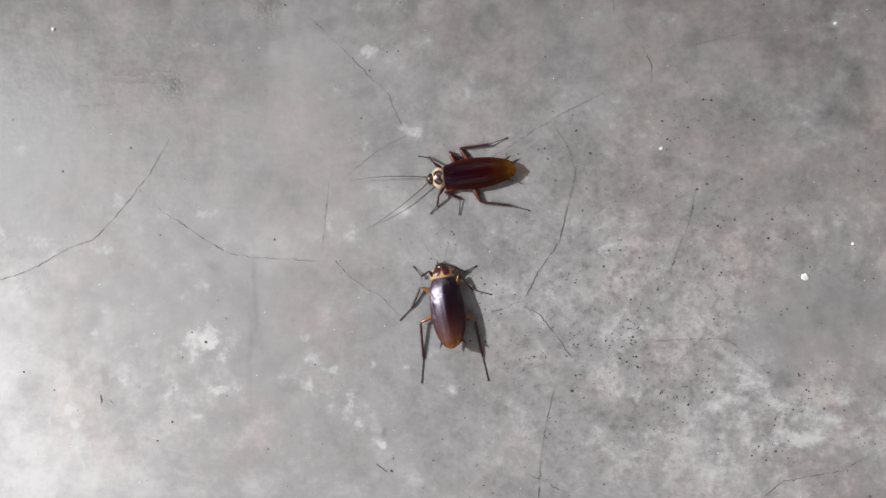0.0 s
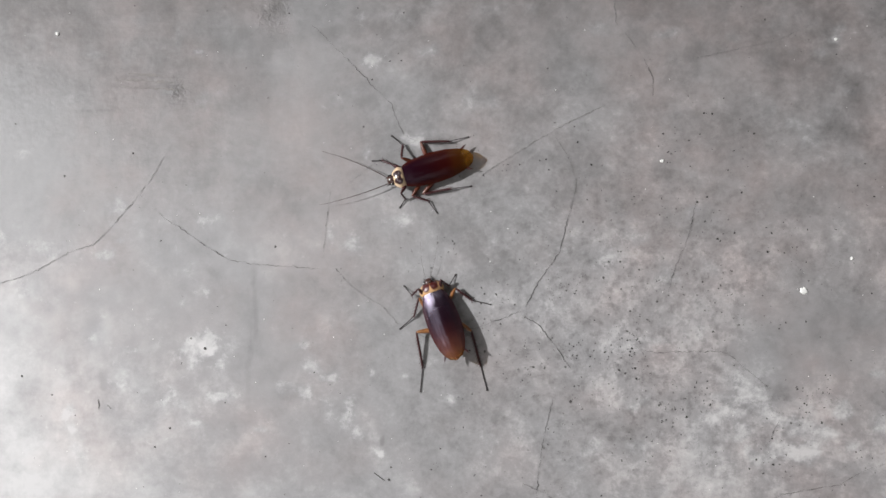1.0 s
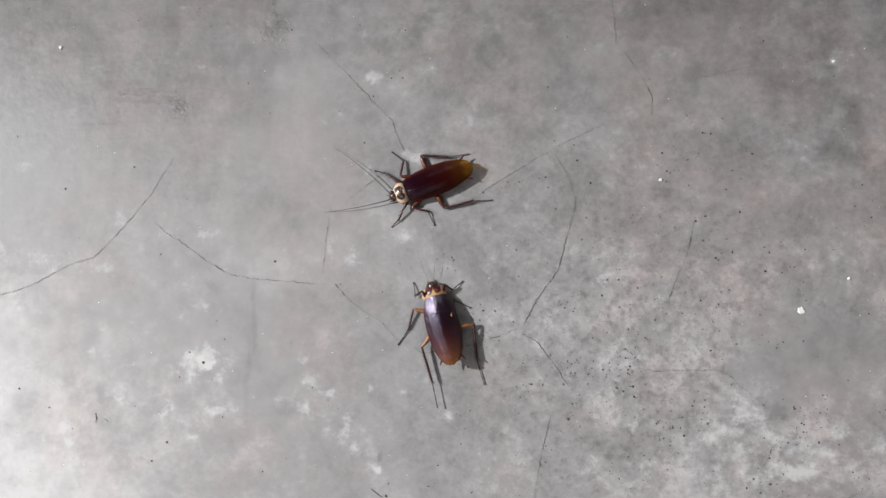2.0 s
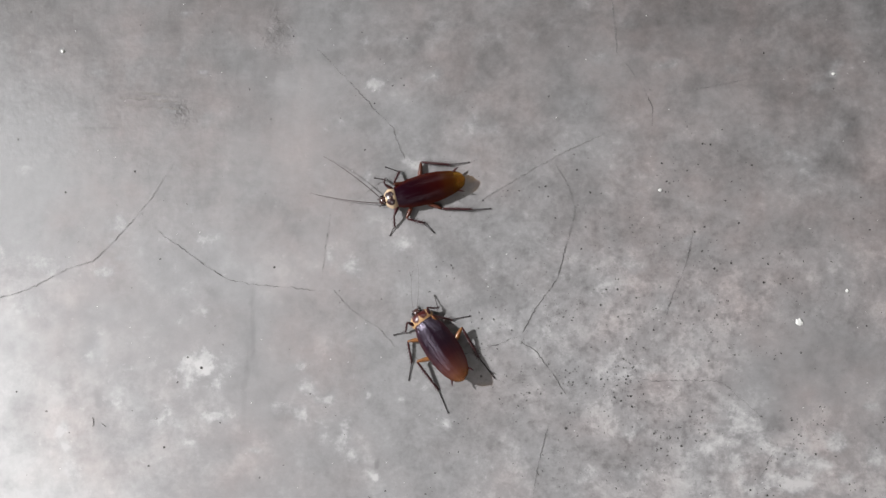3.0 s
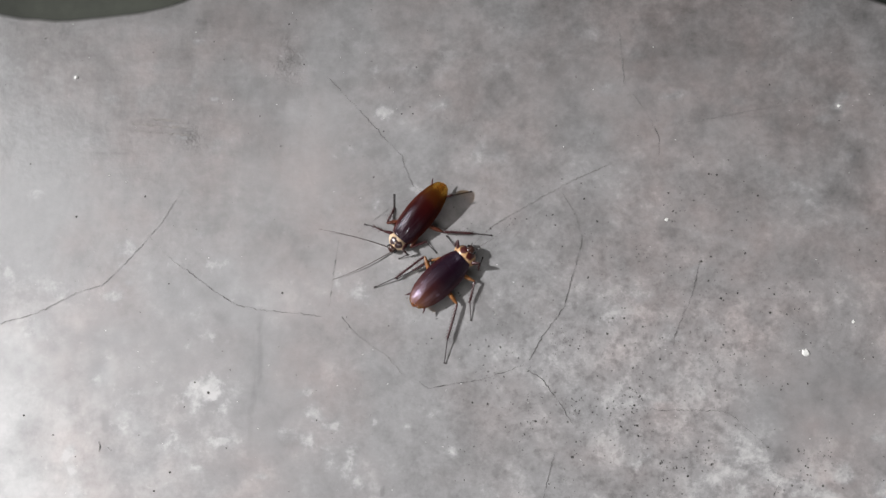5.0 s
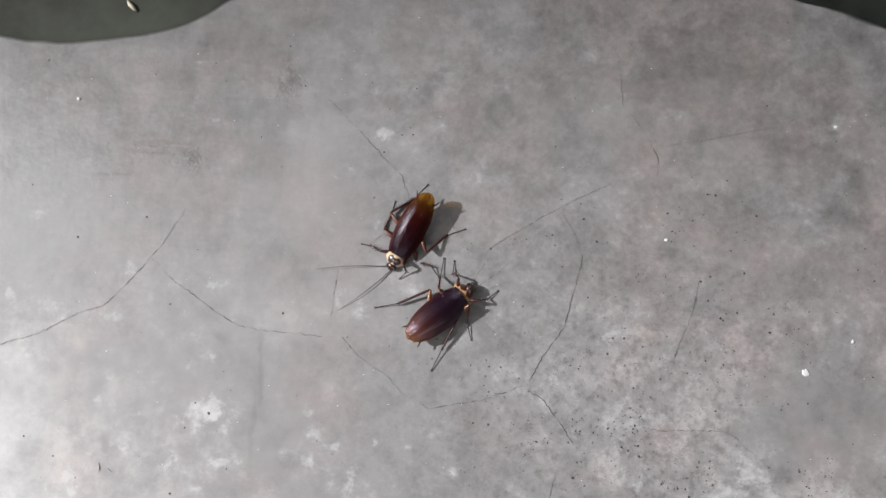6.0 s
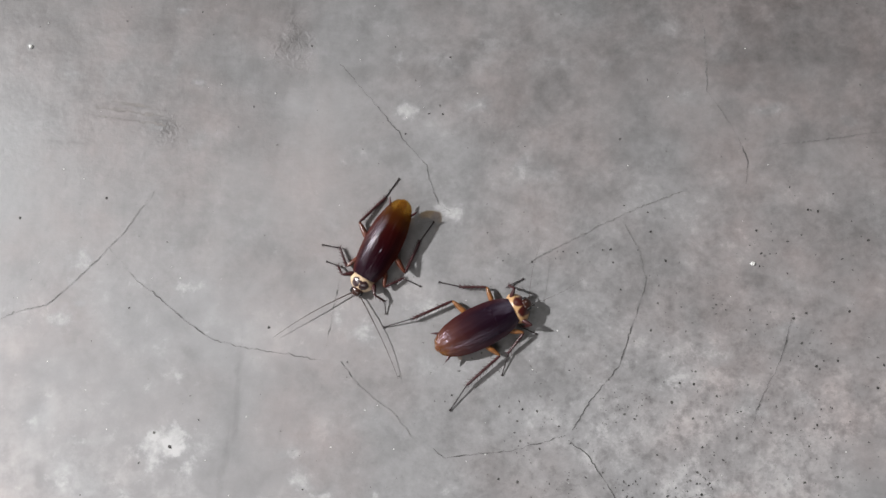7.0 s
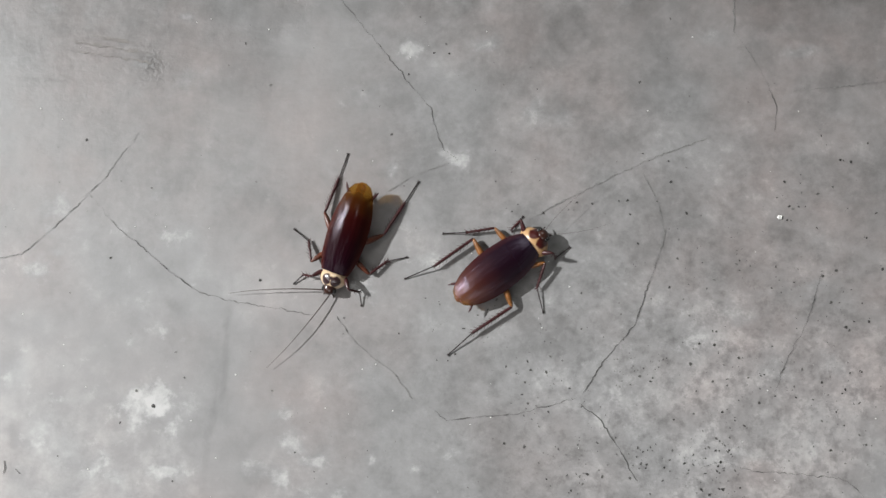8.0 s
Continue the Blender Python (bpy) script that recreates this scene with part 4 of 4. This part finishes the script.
PALE_FEET = {
    "RF": [(0.0, -32.4, 52.5), (0.1, -43.5, 57.0), (0.5, -49.1, 55.6), (1.0, -55.5, 54.6), (1.5, -54.0, 49.7), (2.8, -54.6, 57.5), (3.0, -54.6, 57.5), (3.5, -60.5, 51.4), (4.0, -60.5, 51.4), (4.5, -60.5, 51.4), (5.8, -64.8, 48.3), (6.0, -64.8, 48.3), (6.5, -64.8, 48.3), (6.7, -64.8, 48.3), (6.8, -76.7, 46.0), (6.9, -81.4, 40.9), (7.0, -81.4, 40.9), (7.2, -84.6, 18.6), (7.5, -84.6, 18.6), (8.0, -88.7, 13.7)],
    "RM": [(0.0, -17.3, 54.2), (0.1, -24.9, 62.6), (0.5, -37.4, 66.5), (1.0, -46.3, 66.5), (1.5, -46.3, 66.5), (3.0, -49.6, 62.8), (3.5, -49.6, 62.8), (4.0, -49.6, 62.8), (4.5, -49.6, 62.8), (6.0, -49.4, 69.6), (6.5, -55.9, 68.6), (6.7, -65.6, 65.1), (6.8, -65.6, 65.1), (6.9, -65.5, 61.4), (7.0, -83.8, 47.2), (7.2, -84.3, 34.3), (7.5, -91.0, 33.2), (8.0, -91.0, 33.2)],
    "RH": [(0.0, 9.0, 60.7), (0.1, -1.1, 62.4), (0.5, -9.8, 66.0), (1.0, -9.8, 66.0), (1.5, -9.8, 66.0), (3.0, -9.8, 66.0), (3.5, -9.8, 66.0), (4.0, -9.8, 66.0), (4.5, -9.8, 66.0), (6.0, -33.9, 78.1), (6.5, -33.9, 78.1), (6.7, -33.9, 78.1), (6.8, -33.9, 78.1), (6.9, -56.7, 75.7), (7.0, -56.7, 75.7), (7.2, -74.7, 62.4), (7.5, -74.7, 62.4), (8.0, -74.7, 62.4)],
    "LF": [(0.0, -26.8, 25.6), (0.1, -34.1, 34.8), (0.5, -39.9, 34.5), (1.0, -42.0, 32.5), (1.5, -42.0, 32.5), (3.0, -46.3, 30.3), (3.5, -46.3, 30.3), (4.0, -46.3, 30.3), (4.5, -46.3, 30.3), (6.0, -45.7, 32.1), (6.5, -45.7, 32.1), (6.7, -45.4, 33.7), (6.8, -56.9, 31.3), (6.9, -56.9, 31.3), (7.0, -56.5, 23.1), (7.2, -67.3, 11.6), (7.5, -62.0, 7.4), (8.0, -63.5, 8.5)],
    "LM": [(0.0, -13.4, 25.0), (0.1, -16.9, 28.6), (0.5, -24.2, 30.0), (1.0, -24.2, 30.0), (1.5, -25.3, 32.1), (3.0, -25.3, 32.1), (3.5, -25.3, 32.1), (4.0, -25.3, 32.1), (4.5, -28.0, 35.5), (6.0, -26.6, 33.1), (6.5, -29.8, 41.7), (6.7, -29.8, 41.7), (6.8, -29.8, 41.7), (6.9, -46.9, 38.7), (7.0, -44.4, 34.8), (7.2, -49.2, 27.4), (7.5, -49.2, 27.4), (8.0, -49.2, 27.4)],
    "LH": [(0.0, 19.1, 26.7), (0.2, 8.5, 36.3), (0.5, 5.3, 36.3), (0.9, 3.7, 37.0), (1.0, -8.4, 42.8), (1.1, 0.0, 41.1), (1.5, 1.6, 44.3), (3.0, 1.6, 44.3), (3.5, 1.6, 44.3), (4.0, -0.0, 44.6), (4.5, -0.0, 44.6), (6.0, -15.1, 57.0), (6.5, -15.1, 57.0), (6.7, -15.1, 57.0), (6.8, -26.5, 60.3), (6.9, -26.5, 60.3), (7.0, -41.6, 60.0), (7.2, -41.6, 60.0), (7.5, -46.7, 55.8), (8.0, -48.1, 54.9)],
}
PALE_FEELERS = {
    "antL": [(0.0, 38), (0.5, 16), (1.0, 9), (1.5, 5), (3.0, -16), (3.5, -2), (4.0, -16), (4.5, -18), (6.0, -19), (6.5, -12), (6.8, 25), (7.0, 60), (7.2, 31), (7.4, 14), (7.5, 12), (7.7, -23), (8.0, -17)],
    "antR": [(0.0, -14), (0.5, -28), (1.0, -47), (1.5, -70), (3.0, -58), (3.5, -54), (4.0, -62), (4.5, -71), (6.0, -64), (6.5, -60), (6.8, -52), (7.0, -36), (7.2, -68), (7.4, -82), (7.5, -46), (7.7, -71), (8.0, -74)],
}
DARK_BODY = [
    (0.0, -19.0, -16.6, 9, -7, 1.7), (0.2, -17.7, -22.4, 8, -7, 1.7), (0.5, -17.7, -24.1, 7, -7, 1.7), (0.8, -20.8, -19.6, 20, -7, 1.7),
    (1.0, -21.0, -18.5, 22, -7, 1.7), (1.3, -21.2, -13.0, 17, -7, 1.7), (1.5, -21.1, -10.2, 11, -7, 1.7), (2.8, -19.9, -19.0, 35, -7, 1.7),
    (3.0, -21.2, -19.2, 38, -7, 1.7), (3.3, -21.3, -14.9, 31, -7, 1.7), (3.5, -23.0, -12.6, 24, -7, 1.7), (3.8, -22.4, -14.0, 17, -7, 1.7),
    (4.0, -20.5, -13.8, -4, -7, 1.7), (4.1, -21.2, -10.7, 0, -7, 1.7), (4.2, -22.3, -8.8, 8, -7, 1.7), (4.3, -24.3, -0.4, 6, -4, 1.7),
    (4.4, -28.0, 8.6, 9, -1, 1.7), (4.5, -24.9, 20.1, -29, 2, 1.2), (4.6, -25.9, 22.8, -37, 2, 1.2), (4.7, -23.5, 25.4, -40, 2, 1.2),
    (5.8, -23.9, 20.4, -50, 0, 1.8), (6.0, -24.4, 17.7, -49, 0, 1.8), (6.2, -22.7, 20.8, -45, 0, 1.8), (6.5, -23.6, 21.9, -39, 0, 1.8),
    (6.7, -20.9, 23.9, -40, 2, 1.2), (6.8, -19.7, 22.4, -50, 2, 1.2), (6.9, -19.6, 22.3, -52, 2, 1.2), (7.0, -18.5, 22.9, -58, 2, 1.2),
    (7.1, -18.6, 21.8, -60, 2, 1.2), (7.2, -18.8, 21.0, -70, 2, 1.2), (7.3, -19.1, 22.8, -64, 2, 1.2), (7.4, -19.5, 23.9, -56, 2, 1.2),
    (7.5, -17.5, 26.8, -52, 2, 1.2), (7.7, -15.1, 30.6, -53, 2, 1.2), (8.0, -15.1, 28.1, -47, 2, 1.2),
]
DARK_FEET = {
    "LF": [(0.0, -34.8, 0.8), (0.5, -34.5, -5.4), (1.0, -39.4, -4.1), (1.5, -34.6, 4.9), (2.8, -42.8, -16.4), (3.0, -42.8, -16.4), (3.5, -46.5, -4.2), (3.8, -43.0, 0.5), (4.0, -35.3, 10.2), (4.2, -36.9, 15.1), (4.4, -42.9, 22.8), (4.5, -23.5, 43.7), (5.8, -19.9, 41.7), (6.0, -19.9, 41.7), (6.5, -19.9, 41.7), (6.7, -19.4, 40.0), (6.8, -19.4, 40.0), (6.9, -19.4, 40.0), (7.0, -5.6, 41.3), (7.2, -5.6, 41.3), (7.5, -5.6, 41.3), (7.7, -9.1, 49.4), (8.0, -9.9, 46.1)],
    "LM": [(0.0, -41.1, -24.2), (0.5, -41.1, -24.2), (1.0, -41.1, -24.2), (1.5, -41.1, -24.2), (2.8, -35.0, -37.1), (3.0, -35.0, -37.1), (3.5, -41.7, -32.0), (4.0, -47.0, -17.8), (4.3, -48.2, -6.0), (4.4, -44.6, 0.1), (4.5, -51.3, 19.6), (5.8, -24.8, 42.9), (6.0, -24.8, 42.9), (6.5, -31.7, 38.4), (6.7, -37.5, 37.1), (6.8, -37.5, 37.1), (6.9, -37.5, 37.1), (7.0, -37.5, 37.1), (7.2, -37.5, 37.1), (7.5, -37.5, 37.1), (8.0, -37.5, 37.1)],
    "LH": [(0.0, -31.0, -53.2), (0.5, -31.0, -53.2), (1.0, -31.0, -53.2), (1.5, -31.0, -53.2), (2.8, -16.1, -51.4), (3.0, -16.1, -51.4), (3.5, -16.1, -51.4), (4.0, -24.1, -46.3), (4.3, -35.2, -27.8), (4.4, -41.0, -20.9), (4.5, -56.9, 18.0), (5.8, -56.9, 18.0), (6.0, -56.9, 18.0), (6.5, -56.9, 18.0), (6.7, -56.9, 18.0), (6.8, -56.9, 18.0), (6.9, -56.9, 18.0), (7.0, -56.9, 18.0), (7.2, -56.9, 18.0), (7.5, -56.9, 18.0), (8.0, -49.3, 19.6)],
    "RF": [(0.0, -5.5, 1.1), (0.5, -7.1, -5.0), (0.9, -11.7, 0.0), (1.0, -15.3, 1.5), (1.5, -11.6, 6.0), (2.8, -24.3, 2.7), (3.0, -24.3, 2.7), (3.5, -17.3, 5.6), (4.0, -8.1, 0.4), (4.3, -13.3, 22.0), (4.4, -16.3, 29.1), (4.5, -6.0, 34.2), (5.8, 1.2, 28.2), (6.0, 1.2, 28.2), (6.5, 1.1, 21.0), (6.7, 1.1, 21.0), (6.8, 1.1, 21.0), (6.9, 1.1, 21.0), (7.0, 1.1, 21.0), (7.2, -0.5, 13.5), (7.5, 6.2, 27.8), (8.0, 7.6, 36.9)],
    "RM": [(0.0, 1.3, -12.2), (0.5, 1.3, -12.2), (1.0, 1.3, -12.2), (1.5, 1.3, -12.2), (2.8, -7.4, -6.3), (3.0, -7.4, -6.3), (3.5, -7.0, -8.3), (4.0, -5.7, -15.0), (4.3, -8.0, 1.0), (4.4, -10.3, 9.4), (4.5, -10.3, 9.4), (5.8, -10.5, 4.4), (6.0, -10.5, 4.4), (6.5, -10.5, 4.4), (6.7, -10.5, 4.4), (6.8, -10.5, 4.4), (6.9, -10.5, 4.4), (7.0, -10.5, 4.4), (7.2, -12.1, 4.9), (7.5, -12.1, 4.9), (7.7, -12.1, 4.9), (8.0, 0.6, 12.9)],
    "RH": [(0.0, -0.1, -51.8), (0.5, -0.1, -51.8), (1.0, -0.1, -51.8), (1.5, -0.9, -41.6), (2.8, 4.9, -34.6), (3.0, 4.9, -34.6), (3.5, 4.9, -34.6), (4.0, 4.9, -34.6), (4.3, -6.3, -23.9), (4.4, -10.5, -19.5), (4.5, -21.9, -16.3), (5.8, -28.8, -10.6), (6.0, -28.8, -10.6), (6.5, -28.8, -10.6), (6.7, -28.8, -10.6), (6.8, -28.8, -10.6), (6.9, -28.8, -10.6), (7.0, -28.8, -10.6), (7.2, -41.2, -10.6), (7.5, -41.2, -10.6), (7.7, -30.6, -3.5), (8.0, -31.2, -5.5)],
}
DARK_FEELERS = {
    "antL": [(0.0, 34), (0.5, 21), (1.0, -3), (1.5, 28), (3.0, -25), (3.5, 63), (4.0, 33), (4.3, 14), (4.5, -2), (6.0, 24), (6.5, -9), (7.0, 60), (7.5, -6), (7.7, 20), (8.0, 15)],
    "antR": [(0.0, -33), (0.5, -25), (1.0, -43), (1.5, -22), (3.0, -47), (3.5, -52), (4.0, -19), (4.3, -27), (4.5, -22), (6.0, -11), (6.5, -40), (7.0, -9), (7.5, -16), (7.7, 4), (8.0, -36)],
}


# how far the shield bows down over the head: seconds, degrees
PALE_BOW = [(0.0, 0), (4.0, 0), (6.0, 4), (8.0, 4)]
DARK_BOW = [(0.0, 3), (0.5, 14), (1.0, 5), (1.5, 8), (3.0, 8), (3.5, 4), (3.8, 14), (4.0, 24), (4.2, 20), (4.4, 10), (4.7, 10), (5.8, 27), (6.0, 28), (6.5, 24), (6.7, 16), (7.0, 10), (8.0, 10)]


def smooth_curve(rows):
    """Monotone cubic through rows of (t, values...): a function of t."""
    a = np.array(rows, float)
    t, y = a[:, 0], a[:, 1:]
    d = np.diff(y, axis=0) / np.diff(t)[:, None]
    m = np.zeros_like(y)
    m[1:-1] = np.where(d[1:] * d[:-1] > 0, 2 * d[1:] * d[:-1] / np.where(d[1:] * d[:-1] > 0, d[1:] + d[:-1], 1), 0)

    def at(s):
        i = int(np.clip(np.searchsorted(t, s, "right") - 1, 0, len(t) - 2))
        h = t[i + 1] - t[i]
        u = min(max((s - t[i]) / h, 0), 1)
        return ((1 + 2 * u) * (1 - u) ** 2) * y[i] + u * (1 - u) ** 2 * h * m[i] + u * u * (3 - 2 * u) * y[i + 1] + u * u * (u - 1) * h * m[i + 1]
    return at


def foot_at(rows, t, stagger):
    """Where a foot is (mm): it stands still, then steps to its next place within a quarter of a second."""
    for (t0, x0, y0), (t1, x1, y1) in zip(rows, rows[1:]):
        if t0 <= t <= t1:
            span = min(t1 - t0, 0.25)
            begin = t0 + (t1 - t0 - span) * stagger
            u = min(max((t - begin) / span, 0), 1)
            u = u * u * (3 - 2 * u)
            high = min(2.5, 0.25 * math.hypot(x1 - x0, y1 - y0)) * math.sin(math.pi * u)
            return Vector((x0 + (x1 - x0) * u, y0 + (y1 - y0) * u, 0.25 + high))
    return Vector((rows[-1][1], rows[-1][2], 0.25))


def along_pose(a, b):
    """The pose of a leg piece that runs from a to b (mm)."""
    y = (b - a).normalized()
    x = y.cross(Vector((0, 0, 1)))
    x = x.normalized() if x.length > 1e-4 else Vector((1, 0, 0))
    z = x.cross(y)
    return Matrix.Translation(a * MM) @ Matrix((x, y, z)).transposed().to_4x4()


def leg_joints(code, foot, scale, hind):
    """Hip, knee, ankle and tip of a leg (mm, in the animal's space) whose tip should stand at foot."""
    side = -1 if code[0] == "L" else 1
    hip, (lf, lt, ls), out = LEGS[code[1]]
    lt, ls = lt * scale, ls * scale
    hip = Vector((side * hip[0], hip[1] + (hind if code[1] == "H" else 0.0), hip[2]))
    toward = hip + Vector((side * 5.0, out[1] * 3 - 1, 0)) - foot
    toward.z = 0
    toward.normalize()
    ankle = foot + toward * ls * 0.985 + Vector((0, 0, ls * 0.12))
    v = ankle - hip
    far, near = (lf + lt) * 0.985, abs(lf - lt) + 0.6
    d = min(max(v.length, near), far)
    ankle = hip + v.normalized() * d
    v = ankle - hip
    run = (lf * lf - lt * lt + d * d) / (2 * d)
    rise = math.sqrt(max(lf * lf - run * run, 0.01))
    pole = Vector((side * out[0], out[1], out[2]))
    pole -= v * (pole.dot(v) / v.dot(v))
    knee = hip + v * (run / d) + pole.normalized() * rise
    tip = foot - ankle
    return hip, knee, ankle, ankle + tip.normalized() * ls


def bowed(degrees):
    """How the shield or the head lies when it bows by degrees about the shield's rear rim."""
    hinge = Vector((0, 9.8, 4.6)) * MM
    return Matrix.Translation(hinge) @ pose(0, 0, 0, -degrees) @ Matrix.Translation(-hinge)


def move_cockroach(root, parts, body, feet, feelers, bow, scale, hind, phase):
    way = smooth_curve(body)
    times = [round(0.1 * k, 1) for k in range(81)]
    poses = {}
    for t in times:
        x, y, heading, nose, height = way(t)
        poses[t] = pose(x * MM, y * MM, height * MM, nose, 0, heading)
    walk(root, list(poses.items()))
    for n, (code, rows) in enumerate(feet.items()):
        tracks = ([], [], [])
        for t in times:
            foot = poses[t].inverted() @ (foot_at(rows, t, (0.37 * n + phase) % 1.0) * MM) / MM
            joints = leg_joints(code, foot, scale, hind)
            for track, a, b in zip(tracks, joints, joints[1:]):
                track.append((t, along_pose(a, b)))
        for ob, track in zip(parts[code], tracks):
            walk(ob, track)
    nod = smooth_curve(bow)
    walk(parts["shield"], [(t, bowed(nod(t)[0])) for t in times])
    walk(parts["head"], [(t, bowed(0.3 * nod(t)[0])) for t in times])
    for code, rows in feelers.items():
        side = -1 if code == "antL" else 1
        swing = smooth_curve(rows)
        walk(parts[code], [(t, pose(side * 0.9 * MM, 19.0 * MM, 2.3 * MM, -way(t)[3] - 3 + 2 * math.sin(9 * t + side + phase), 0, swing(t)[0] + 2 * math.sin(13 * t + 2 * side))) for t in times])


def motions():
    move_cockroach(PALE, PALE_PARTS, PALE_BODY, PALE_FEET, PALE_FEELERS, PALE_BOW, 0.84, 3.4, 0.1)
    move_cockroach(DARK, DARK_PARTS, DARK_BODY, DARK_FEET, DARK_FEELERS, DARK_BOW, 1.04, 0.0, 0.6)


motions()
